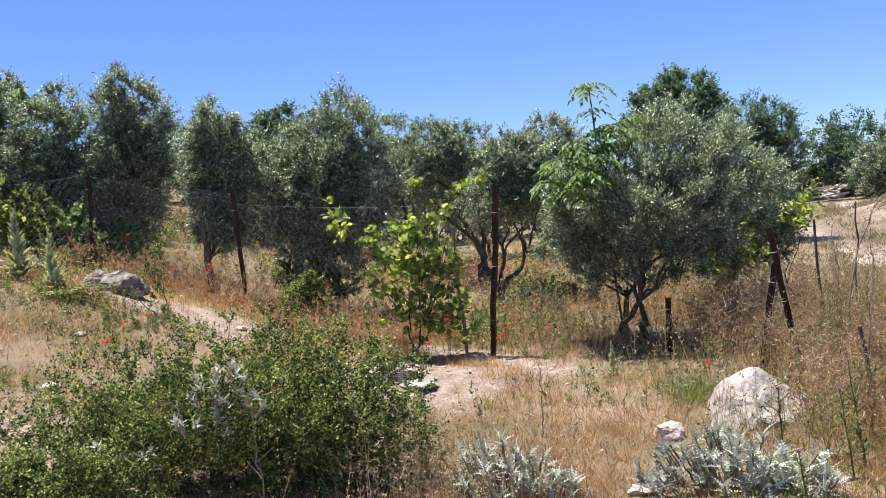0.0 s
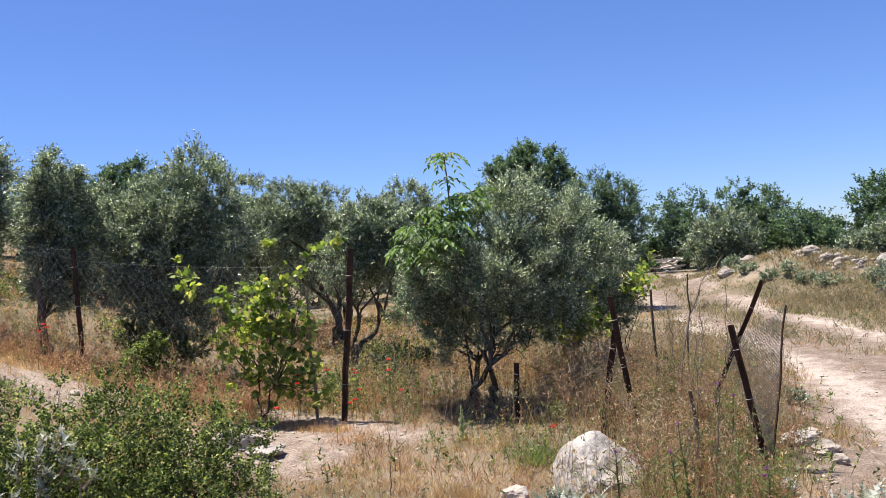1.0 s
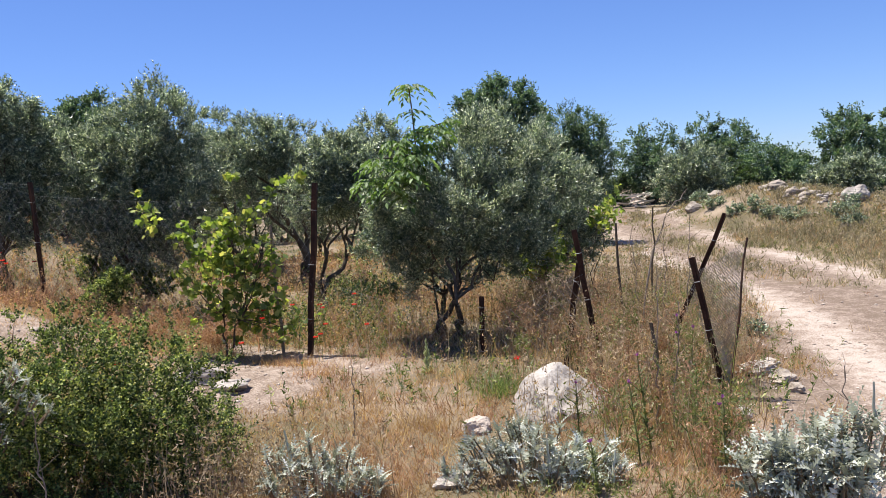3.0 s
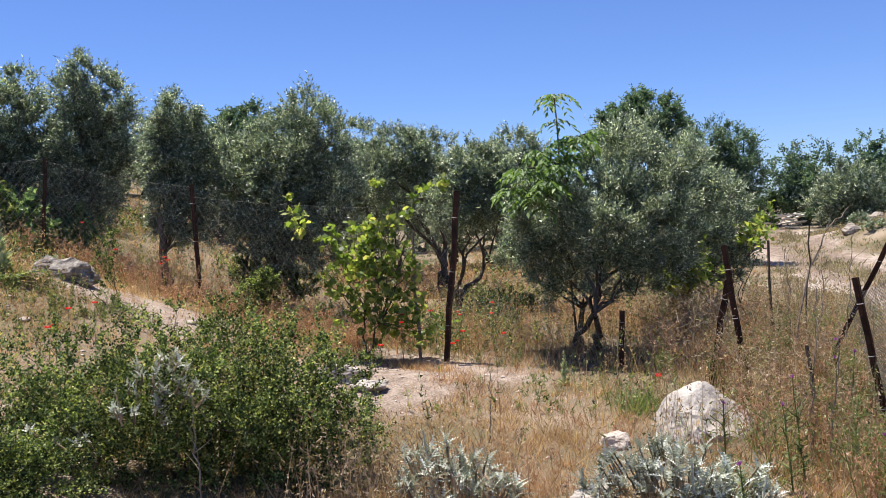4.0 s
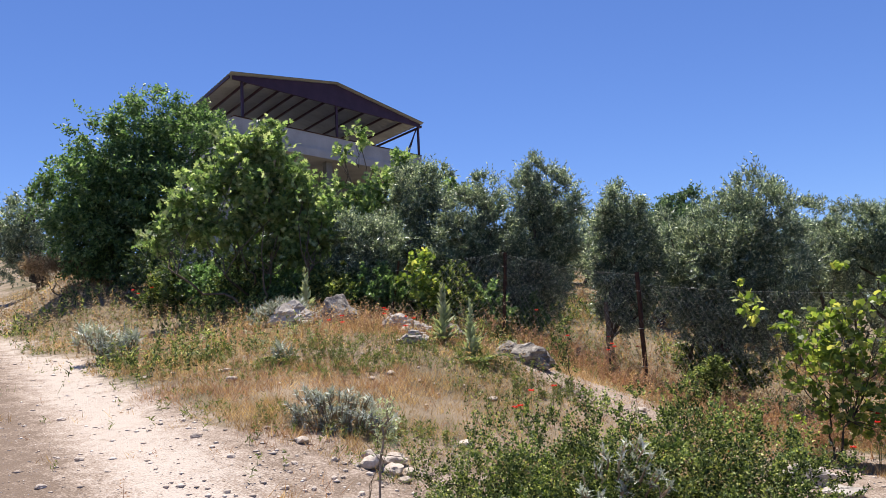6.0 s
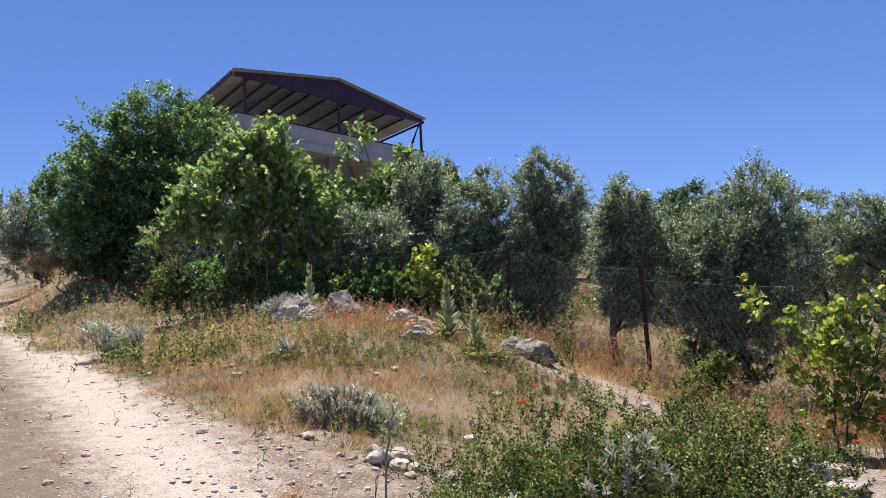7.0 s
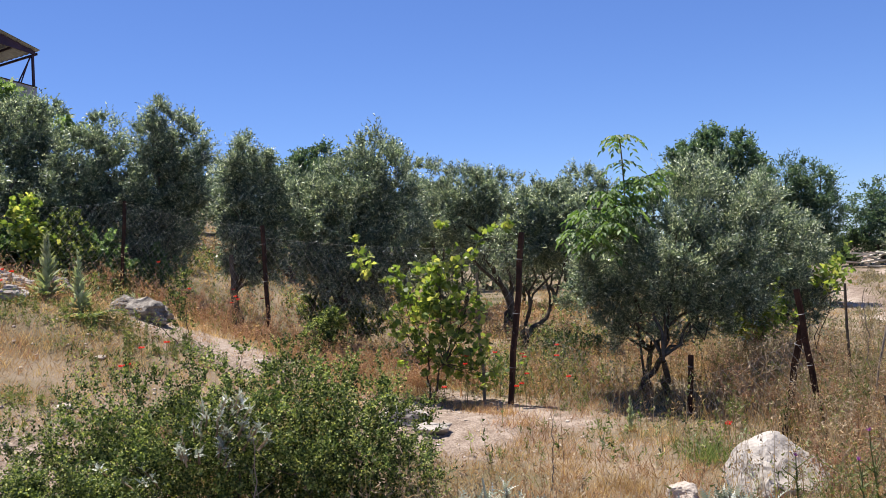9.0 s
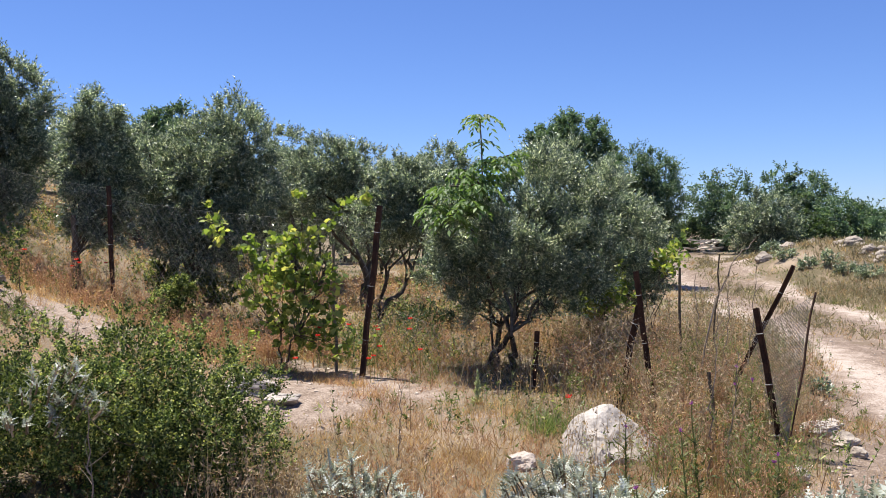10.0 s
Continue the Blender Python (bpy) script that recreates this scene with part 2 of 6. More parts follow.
def bare(x, y):
    """How bare and stony the soil is, 0 to 1."""
    gap = road_gap(x, y) - 0.6 * smooth(-1.0, -3.0, x) * smooth(-10.5, -7.5, x)
    rut = 1 - smooth(0.9, 1.9, gap - 0.7 * smooth(3.5, 5.5, x) * (1 - smooth(12, 17, y)) + 0.45 * waves(x, y, 1.6, 8) + 0.25 * smooth(4, 8, x))
    crown = (1 - smooth(0.2, 0.6, gap + 0.25 * waves(x, y, 2.2, 9))) * smooth(8, 11, y) * smooth(3, 5, x)
    patch = 0.8 * bump_at(x, y, 0.3, 7.3, 2.2, 0.9) + 0.7 * bump_at(x, y, -2.2, 8.4, 1.2, 0.5) + 0.9 * bump_at(x, y, -3.2, 4.7, 1.5, 0.9)
    patch = patch + 0.45 * smooth(0.05, 0.5, waves(x, y, 1.5, 12)) * bump_at(x, y, -5.0, 6.6, 4.0, 2.2, -0.5) + 0.25 * smooth(0.1, 0.5, waves(x, y, 1.7, 14)) * smooth(9, 6, y)
    patch = patch * smooth(-0.5, 0.5, waves(x, y, 2.0, 10) + 0.2)
    patch = patch + 0.55 * bump_at(x, y, -3.1, 4.7, 1.2, 0.7) + 0.9 * bump_at(x, y, -2.75, 8.95, 1.3, 0.45, -0.45) + 0.6 * bump_at(x, y, -0.5, 7.3, 0.9, 0.4, -0.2) + 0.7 * smooth(0.57, 0.66, x / np.maximum(y, 1.0)) * smooth(3.0, 4.5, y) * (1 - smooth(9.5, 11.5, y)) * (1 - smooth(6.0, 7.5, x)) * smooth(-0.45, 0.1, waves(x, y, 2.4, 17))
    verge = 0.75 * smooth(4.0, 5.5, x) * smooth(-0.2, 0.5, waves(x, y, 1.9, 15) - 0.2 + 0.75 * smooth(0.65, 1.3, gap))
    return np.clip(rut * (1 - 0.5 * crown) * (1 - verge) + patch + 0.9 * lip(x, y), 0, 1)


def quick_mesh(name, verts, faces):
    """A mesh from arrays; every face has the same number of corners."""
    me = bpy.data.meshes.new(name)
    k = faces.shape[1]
    me.vertices.add(len(verts))
    me.vertices.foreach_set("co", np.ascontiguousarray(verts, np.float32).ravel())
    me.loops.add(faces.size)
    me.loops.foreach_set("vertex_index", np.ascontiguousarray(faces, np.int32).ravel())
    me.polygons.add(len(faces))
    me.polygons.foreach_set("loop_start", np.arange(0, faces.size, k, dtype=np.int32))
    me.update(calc_edges=True)
    return me


def grid_faces(nu, nv):
    i = np.arange(nu - 1)[:, None] * nv + np.arange(nv - 1)[None]
    return np.stack([i, i + nv, i + nv + 1, i + 1], -1).reshape(-1, 4)


def part(name, data, material, parent=None, label=""):
    """One mesh object, from a mesh or a bmesh, under a thing or a part."""
    if not isinstance(data, bpy.types.Mesh):
        me = bpy.data.meshes.new(name)
        data.to_mesh(me)
        data.free()
        data = me
    if material and not data.materials:
        data.materials.append(material)
    ob = new(name, data)
    if parent:
        ob.parent = parent
    return tagged(ob, label)


def thing(name, place, label, category, group="", kind=""):
    ob = new(name)
    ob.location = place
    return tagged(ob, label, category, group, kind)


def shade(me):
    me.polygons.foreach_set("use_smooth", np.ones(len(me.polygons), bool))
    return me


def ground_material():
    m, n, l, bsdf, out = shader("dry_soil")
    geo = n.new("ShaderNodeNewGeometry")
    att = n.new("ShaderNodeAttribute")
    att.attribute_name = "bare"

    def tex(scale, detail=8):
        t = n.new("ShaderNodeTexNoise")
        t.inputs["Scale"].default_value, t.inputs["Detail"].default_value = scale, detail
        l.new(geo.outputs["Position"], t.inputs["Vector"])
        return t
    a, b, c = tex(0.9), tex(7), tex(60, 5)
    cell = n.new("ShaderNodeTexVoronoi")
    cell.inputs["Scale"].default_value = 80
    l.new(geo.outputs["Position"], cell.inputs["Vector"])
    worn = n.new("ShaderNodeAttribute")
    worn.attribute_name = "worn"
    grassy = ramp(n, [(0.3, (0.11, 0.10, 0.055)), (0.42, (0.175, 0.14, 0.085)), (0.55, (0.255, 0.195, 0.13)), (0.7, (0.37, 0.29, 0.21))])
    soil = ramp(n, [(0.34, (0.205, 0.15, 0.112)), (0.5, (0.375, 0.292, 0.232)), (0.66, (0.54, 0.452, 0.382))])
    l.new(a.outputs[0], grassy.inputs[0])
    mb = n.new("ShaderNodeMath")
    mb.operation = "MULTIPLY_ADD"
    mb.inputs[1].default_value = 0.5
    half = n.new("ShaderNodeMath")
    half.operation = "MULTIPLY"
    half.inputs[1].default_value = 0.5
    l.new(c.outputs[0], half.inputs[0])
    l.new(b.outputs[0], mb.inputs[0])
    l.new(half.outputs[0], mb.inputs[2])
    stony = n.new("ShaderNodeSeparateColor")
    l.new(cell.outputs["Color"], stony.inputs[0])
    vary = n.new("ShaderNodeMath")
    vary.operation = "MULTIPLY_ADD"
    vary.inputs[1].default_value = 0.16
    l.new(stony.outputs[0], vary.inputs[0])
    l.new(mb.outputs[0], vary.inputs[2])
    path = n.new("ShaderNodeMath")
    path.operation = "MULTIPLY_ADD"
    path.inputs[1].default_value = 0.3
    l.new(worn.outputs["Fac"], path.inputs[0])
    l.new(vary.outputs[0], path.inputs[2])
    drop = n.new("ShaderNodeMath")
    drop.operation = "SUBTRACT"
    drop.inputs[1].default_value = 0.17
    l.new(path.outputs[0], drop.inputs[0])
    l.new(drop.outputs[0], soil.inputs[0])
    k = n.new("ShaderNodeMath")
    k.operation = "MULTIPLY_ADD"
    k.inputs[1].default_value = 0.9
    sub = n.new("ShaderNodeMath")
    sub.operation = "SUBTRACT"
    sub.inputs[1].default_value = 0.45
    l.new(b.outputs[0], sub.inputs[0])
    l.new(sub.outputs[0], k.inputs[0])
    l.new(att.outputs["Fac"], k.inputs[2])
    sharp = n.new("ShaderNodeMapRange")
    sharp.inputs[1].default_value, sharp.inputs[2].default_value = 0.25, 0.75
    l.new(k.outputs[0], sharp.inputs[0])
    mix = n.new("ShaderNodeMix")
    mix.data_type = "RGBA"
    l.new(sharp.outputs[0], mix.inputs[0])
    l.new(grassy.outputs[0], mix.inputs[6])
    l.new(soil.outputs[0], mix.inputs[7])
    l.new(mix.outputs[2], bsdf.inputs["Base Color"])
    bsdf.inputs["Roughness"].default_value = 0.95
    bsdf.inputs["Specular IOR Level"].default_value = 0.15
    bp = n.new("ShaderNodeBump")
    bp.inputs["Strength"].default_value, bp.inputs["Distance"].default_value = 0.9, 0.03
    lump = n.new("ShaderNodeMath")
    lump.operation = "MULTIPLY_ADD"
    lump.inputs[1].default_value = -0.3
    l.new(cell.outputs["Distance"], lump.inputs[0])
    l.new(mb.outputs[0], lump.inputs[2])
    l.new(lump.outputs[0], bp.inputs["Height"])
    l.new(bp.outputs[0], bsdf.inputs["Normal"])
    return m


M_GROUND = ground_material()
u = np.linspace(-1, 1, 270)
warp = 3.2 * np.sinh(6.85 * u)
gx, gy = np.meshgrid(warp + 0.0, warp + 5.0, indexing="ij")
verts = np.stack([gx, gy, land(gx, gy)], -1).reshape(-1, 3)
me = shade(quick_mesh("ground", verts, grid_faces(270, 270)))
att = me.attributes.new("bare", "FLOAT", "POINT")
att.data.foreach_set("value", bare(verts[:, 0], verts[:, 1]).astype(np.float32))
att = me.attributes.new("worn", "FLOAT", "POINT")
gap = road_gap(verts[:, 0], verts[:, 1])
left = smooth(-1.0, -3.0, verts[:, 0])
att.data.foreach_set("value", (np.exp(-((gap - 1.05 - 0.5 * left) / (0.3 + 0.12 * left)) ** 2) - 0.4 * left * smooth(1.3, 0.7, gap) - 0.15 * smooth(2.5, 4.0, verts[:, 0]) + 0.2 * lip(verts[:, 0], verts[:, 1]) * smooth(6.0, 7.0, verts[:, 1])).astype(np.float32))
tagged(part("ground", me, M_GROUND), "dry sloping earth with a pale stony track worn into it", "ground", kind="structure")


# ---- leaves, twigs and trunks ----
def unit(v):
    return v / np.maximum(np.linalg.norm(v, axis=-1, keepdims=True), 1e-9)


def leaves(base, axis, face, length, width, fold=0.25, droop=0.1):
    """Folded pointed leaves: arrays of base points, growing directions, faces, lengths and widths. Two quads each."""
    axis = unit(axis)
    side = unit(np.cross(axis, face))
    up = np.cross(side, axis)
    L, W = length[:, None], width[:, None]
    mid = base + axis * L * 0.5
    tip = base + axis * L - up * L * droop
    edge = up * W * fold
    v = np.stack([base, mid + side * W * 0.5 + edge, tip, mid - side * W * 0.5 + edge], 1).reshape(-1, 3)
    i = np.arange(len(base))[:, None] * 4
    return v, np.concatenate([i + [0, 1, 2], i + [0, 2, 3]], 1).reshape(-1, 3)


def slips(base, axis, face, length, width):
    """Slender leaves and blades, broadest a third of the way up: one bent sliver each."""
    axis = unit(axis)
    side = unit(np.cross(axis, face))
    L, W = length[:, None], width[:, None]
    v = np.stack([base - side * W * 0.5, base + axis * L * 0.12 + side * W * 0.5, base + axis * L], 1).reshape(-1, 3)
    return v, np.arange(len(v)).reshape(-1, 3)


def blades_of(base, axis, face, length, width):
    """Single thin blades, each a narrow triangle."""
    a = unit(axis)
    s = unit(np.cross(a, face)) * (width / 2)[:, None]
    v = np.stack([base - s, base + s, base + a * length[:, None]], 1)
    return v.reshape(-1, 3), np.arange(len(base) * 3).reshape(-1, 3)


def broad_leaves(base, axis, face, length, width, rs, round_leaf=False):
    """Lobed leaves, as of fig or vine: five points round a stalk end, gently cupped. Twelve triangles each."""
    axis = unit(axis)
    side = unit(np.cross(axis, face))
    up = np.cross(side, axis)
    if round_leaf:
        ring = [(0.0, 0.0, 0), (0.34, -0.10, 0.04), (0.50, 0.20, 0.0), (0.36, 0.36, 0.03), (0.46, 0.66, -0.05), (0.22, 0.78, -0.03), (0.0, 1.0, -0.14)]
    else:
        ring = [(0.0, 0.0, 0), (0.30, -0.12, 0.04), (0.52, 0.22, -0.02), (0.20, 0.34, 0.03), (0.44, 0.74, -0.06), (0.13, 0.66, 0.0), (0.0, 1.05, -0.14)]
    ring = ring + [(-a, b, c) for a, b, c in ring[5:0:-1]]
    pts = [base + axis * (0.33 * length)[:, None]]
    for a, b, c in ring:
        pts.append(base + side * (a * width)[:, None] + axis * (b * length)[:, None] + up * (c * length)[:, None])
    k = len(pts)
    v = np.stack(pts, 1).reshape(-1, 3)
    i = np.arange(len(base))[:, None, None] * k
    tri = np.array([[0, 1 + j, 1 + (j + 1) % (k - 1)] for j in range(k - 1)])[None]
    return v, (i + tri).reshape(-1, 3)


def tube(points, radii, sides=6):
    """Verts and faces of a tapered tube along points."""
    P = np.asarray(points, float)
    d = unit(np.gradient(P, axis=0))
    ref = np.where(np.abs(d[:, 2:3]) > 0.9, [[1.0, 0, 0]], [[0, 0, 1.0]])
    a = unit(np.cross(d, ref))
    b = np.cross(d, a)
    ang = np.linspace(0, 2 * np.pi, sides, endpoint=False)
    r = np.asarray(radii, float)[:, None, None]
    v = P[:, None] + r * (np.cos(ang)[None, :, None] * a[:, None] + np.sin(ang)[None, :, None] * b[:, None])
    n = len(P)
    i = np.arange(n - 1)[:, None] * sides + np.arange(sides)[None]
    j = np.arange(n - 1)[:, None] * sides + (np.arange(sides)[None] + 1) % sides
    f = np.stack([i, j, j + sides, i + sides], -1).reshape(-1, 4)
    return v.reshape(-1, 3), f


def join(pieces):
    vs, fs, o = [], [], 0
    for v, f in pieces:
        vs.append(v)
        fs.append(f + o)
        o += len(v)
    return np.concatenate(vs), np.concatenate(fs)


def limb(a, b, r0, r1, rs, bend=0.12, steps=7, sag=0.0):
    """A crooked tapered branch from a to b."""
    a, b = np.asarray(a, float), np.asarray(b, float)
    t = np.linspace(0, 1, steps)[:, None]
    p = a + (b - a) * t
    L = np.linalg.norm(b - a)
    p[1:-1] += rs.normal(0, bend * L / 3, (steps - 2, 3)) * np.sin(t[1:-1] * np.pi)
    p[:, 2] += sag * L * np.sin(t[:, 0] * np.pi)
    return tube(p, r0 + (r1 - r0) * t[:, 0] ** 0.8, 7 if max(r0, r1) > 0.02 else 5)


def lobe_points(lobes, n, rs, shell=0.55):
    """Points in a crown of rounded lobes, most of them near its outside, with their outward directions."""
    L = np.array(lobes)
    w = L[:, 3] ** 2
    k = rs.choice(len(L), n, p=w / w.sum())
    d = unit(rs.normal(size=(n, 3)))
    r = (shell + (1 - shell) * rs.random(n) ** 0.6) * L[k, 3]
    r = r * (1 + 0.16 * np.sin(d[:, 0] * 5 + k * 2.1) * np.sin(d[:, 2] * 6 + k) + rs.normal(0, 0.06, n))
    return L[k, :3] + d * r[:, None], d


def bridged(lobes):
    """The lobes of a crown, with one more between each two that lie close, so that the crown closes up."""
    out = list(lobes)
    for i, a in enumerate(lobes):
        for b in lobes[i + 1:]:
            d = math.dist(a[:3], b[:3])
            if d < 1.25 * (a[3] + b[3]) and d > 0.5 * max(a[3], b[3]):
                out.append(((a[0] + b[0]) / 2, (a[1] + b[1]) / 2, (a[2] + b[2]) / 2, 0.86 * min(a[3], b[3])))
    return out


def tufts(lobes, shoots, per, leaf, wide, rs, rise=0.6, spread=0.7, tuft=3.4, loose=0.1, core=0.25):
    """Leaves on shoots that fan up and out of many small tufts set over the lobes of a crown, with gaps between the tufts."""
    L = np.array(lobes)
    cs, outs, size = [], [], []
    for x, y, z, r in lobes:
        c = tuft * leaf
        n = max(3, int(4.4 * (r / c) ** 2 * 1.9))
        k = np.arange(n) + 0.5
        lat, lon = 1 - 2 * k / n, k * 2.39996 + rs.uniform(0, 6)
        d = np.stack([np.sqrt(1 - lat ** 2) * np.cos(lon), np.sqrt(1 - lat ** 2) * np.sin(lon), lat], 1)
        d = unit(d + rs.normal(0, 0.22, d.shape))
        w = c * rs.uniform(0.65, 1.35, n)
        at = np.clip(r - 0.45 * w, 0.45 * r, r) * rs.uniform(0.74, 1.08, n)
        lift = (rs.random(n) < 0.12) * (d[:, 2] > 0.1) * rs.uniform(0.1, 0.3, n) * r
        p = np.array([x, y, z]) + d * (at + lift)[:, None]
        cs.append(p)
        outs.append(d)
        size.append(w * np.where(lift > 0, 0.75, 1.0))
    p, d, w = np.concatenate(cs), np.concatenate(outs), np.concatenate(size)
    inner = np.where(L[:, 3] > tuft * leaf, 0.62 * L[:, 3], 0.0)
    deep = (np.linalg.norm(p[:, None] - L[None, :, :3], axis=2) < inner[None]).sum(1) > 0
    keep = ((~deep) | (rs.random(len(p)) < core)) & (rs.random(len(p)) > loose)
    p, d, w = p[keep], d[keep], w[keep]
    n = max(2, int(round(shoots / len(p))))
    p, d, w = np.repeat(p, n, 0), np.repeat(d, n, 0), np.repeat(w, n)
    ax = unit(0.75 * d + rs.normal(0, 0.62, d.shape) + [0, 0, rise])
    ln = w * rs.uniform(0.75, 1.7, len(w))
    root = p - ax * (0.35 * w)[:, None] + rs.normal(0, 0.16, p.shape) * w[:, None]
    t = 0.2 + 0.8 * (np.arange(per) + 0.5) / per
    at = root[:, None] + ax[:, None] * (ln[:, None] * t[None])[:, :, None]
    at[..., 2] -= 0.1 * ln[:, None] * t[None] ** 2
    side = unit(np.cross(ax, rs.normal(size=ax.shape)))
    over = np.cross(ax, side)
    sgn = np.where(np.arange(per) % 2, 1.0, -1.0)
    turn = (np.arange(per) // 2 % 2)[None, :, None]
    out = (side[:, None] * (1 - turn) + over[:, None] * turn) * sgn[None, :, None]
    grow = unit(ax[:, None] * (1.15 - spread * 0.6) + out * spread + rs.normal(0, 0.2, out.shape)).reshape(-1, 3)
    m = len(grow)
    face = rs.normal(0, 0.75, (m, 3)) + [0, 0, 0.55]
    k = np.tile(1.1 - 0.35 * t, len(ax))
    return at.reshape(-1, 3), grow, face, leaf * k * rs.uniform(0.65, 1.25, m), wide * rs.uniform(0.75, 1.2, m)


def tree(name, label, category, base, lobes, stems, leaf_mat, seed, twigs=1500, per=12, leaf=0.054, wide=0.0165,
         trunk=0.07, kind="narrow", group="", rise=0.35, spread=0.75, limbs=2, swell=1.07, foot=0.09, tuft=3.4, bridge=True, loose=0.1, core=0.25):
    """A tree: crooked stems from the ground, a limb into each lobe, and a crown of single leaves."""
    rs = np.random.RandomState(seed)
    bx, by = base
    g = np.array([bx, by, float(land(bx, by)) - 0.06])
    ob = thing(name, tuple(g), label, category, group)
    lobes = [(x, y, z, r * swell) for x, y, z, r in lobes]
    L = np.array(lobes)
    c = L[:, :3].mean(0)
    forks, wood = [], []
    low = (L[:, 2] - L[:, 3]).min()
    for k in range(stems):
        a = g + np.array([rs.normal(0, foot), rs.normal(0, foot), -0.05]) * (stems > 1)
        f = g + (c - g) * 0.35 + np.array([rs.normal(0, 0.16 + foot), rs.normal(0, 0.16 + foot), 0])
        f[2] = max(g[2] + min(0.45, 0.4 * (L[:, 2].max() - g[2])), min(f[2], low + 0.35 * (c[2] - low)))
        wood.append(limb(a, f, trunk * 1.15, trunk * 0.72, rs, 0.14))
        forks.append(f)
    for j, (x, y, z, r) in enumerate(lobes):
        q = np.array([x, y, z])
        f = min(forks, key=lambda e: float(np.hypot(*(e[:2] - q[:2])))) if j >= len(forks) else forks[j]
        wood.append(limb(f, q, trunk * 0.55, trunk * 0.16, rs, 0.2))
        for _ in range(limbs):
            e = q + unit(rs.normal(size=3) + [0, 0, 0.3]) * r * 0.85
            wood.append(limb(f + (q - f) * rs.uniform(0.5, 0.9), e, trunk * 0.22, trunk * 0.05, rs, 0.2, 5))
    v, f = join(wood)
    part("trunk", shade(quick_mesh("trunk", v - g, f)), M_BARK, ob)
    at, grow, face, ln, wd = tufts(bridged(lobes) if bridge else lobes, twigs * 1.15, per, leaf, wide, rs, rise + 0.2, spread, tuft, loose, core)
    if kind == "slip" and leaf > 0.052:
        v, f = slips(at, grow, face, ln, wd * 1.2)
    elif kind == "slip":
        v, f = leaves(at, grow, face, ln, wd * 0.95, 0.2, 0.05)
    elif kind == "narrow":
        v, f = leaves(at, grow, face, ln, wd)
    else:
        v, f = broad_leaves(at, grow, face, ln, wd, rs, kind == "round")
    part("crown", quick_mesh("crown", v - g, f), leaf_mat, ob)
    return ob


# ---- the olive grove ----
OL = "grey-green olive tree with crooked trunk in dry grass"
tree("olive_tree", "spreading grey-green olive tree with several thin trunks", "tree", (1.763, 8.838, -0.014)[:2],
     [(2.16, 8.75, 2.02, 0.38), (2.82, 9.09, 1.94, 0.42), (1.47, 8.89, 1.49, 0.46), (3.18, 9.07, 1.47, 0.38), (1.96, 8.49, 1.46, 0.48), (2.54, 8.65, 1.24, 0.44), (1.12, 8.94, 1.26, 0.30), (1.46, 8.88, 1.00, 0.30), (1.95, 8.79, 0.96, 0.28), (2.51, 9.18, 2.31, 0.26), (2.50, 8.75, 1.66, 0.44), (1.75, 8.70, 1.84, 0.32), (1.42, 8.85, 0.80, 0.22), (1.92, 8.66, 0.74, 0.22), (2.40, 8.72, 0.92, 0.28)],
     3, M_OLIVE, 11, twigs=7600, trunk=0.036, leaf=0.05, wide=0.0145, kind="slip", tuft=4.3, rise=0.75, spread=0.6, bridge=False, loose=0.14)
tree("olive_tree", "olive tree with a single dark leaning trunk", "tree", (3.319, 11.024, 0.139)[:2],
     [(3.34, 10.49, 1.50, 0.56), (3.73, 10.36, 1.26, 0.48), (3.63, 10.40, 1.78, 0.44), (3.85, 10.32, 0.89, 0.30), (3.10, 10.57, 1.00, 0.44)], 1, M_OLIVE, 12, twigs=4200, trunk=0.07, kind="slip", rise=0.6, spread=0.65, tuft=3.9)
tree("olive_tree", "open-crowned olive tree with forked bare limbs", "tree", (0.611, 12.497, 0.331)[:2],
     [(1.29, 12.45, 2.23, 0.40), (0.98, 12.47, 1.83, 0.42), (1.44, 12.43, 1.80, 0.42), (0.51, 12.50, 1.69, 0.38), (0.88, 12.48, 2.34, 0.34)], 2, M_OLIVE, 13, twigs=3400, trunk=0.04, kind="slip")
tree("olive_tree", OL, "tree", (0.533, 15.003, 0.404)[:2],
     [(-0.12, 15.01, 2.75, 0.46), (0.47, 15.00, 2.57, 0.53), (0.04, 15.01, 2.04, 0.61), (-0.62, 15.00, 2.48, 0.51), (0.84, 14.99, 2.19, 0.46), (-0.30, 15.01, 3.01, 0.25), (0.29, 15.01, 2.93, 0.30)], 2, M_OLIVE, 14, twigs=4200, trunk=0.07, kind="slip")
tree("olive_tree", "dense olive tree with drooping crown", "tree", (-2.386, 12.281, 0.650)[:2],
     [(-1.40, 11.93, 3.06, 0.40), (-1.23, 11.95, 2.78, 0.44), (-1.69, 11.89, 2.52, 0.61), (-2.16, 11.81, 2.39, 0.49), (-1.08, 11.96, 2.18, 0.40), (-1.87, 11.86, 1.92, 0.65), (-1.37, 11.93, 1.65, 0.49), (-2.36, 11.78, 1.95, 0.36), (-1.69, 11.89, 1.21, 0.39), (-2.47, 11.76, 2.63, 0.32), (-2.2, 11.8, 1.5, 0.38), (-1.3, 11.92, 1.25, 0.34)],
     3, M_OLIVE, 15, twigs=8400, trunk=0.06, kind="slip", rise=0.6, spread=0.65, tuft=3.9)
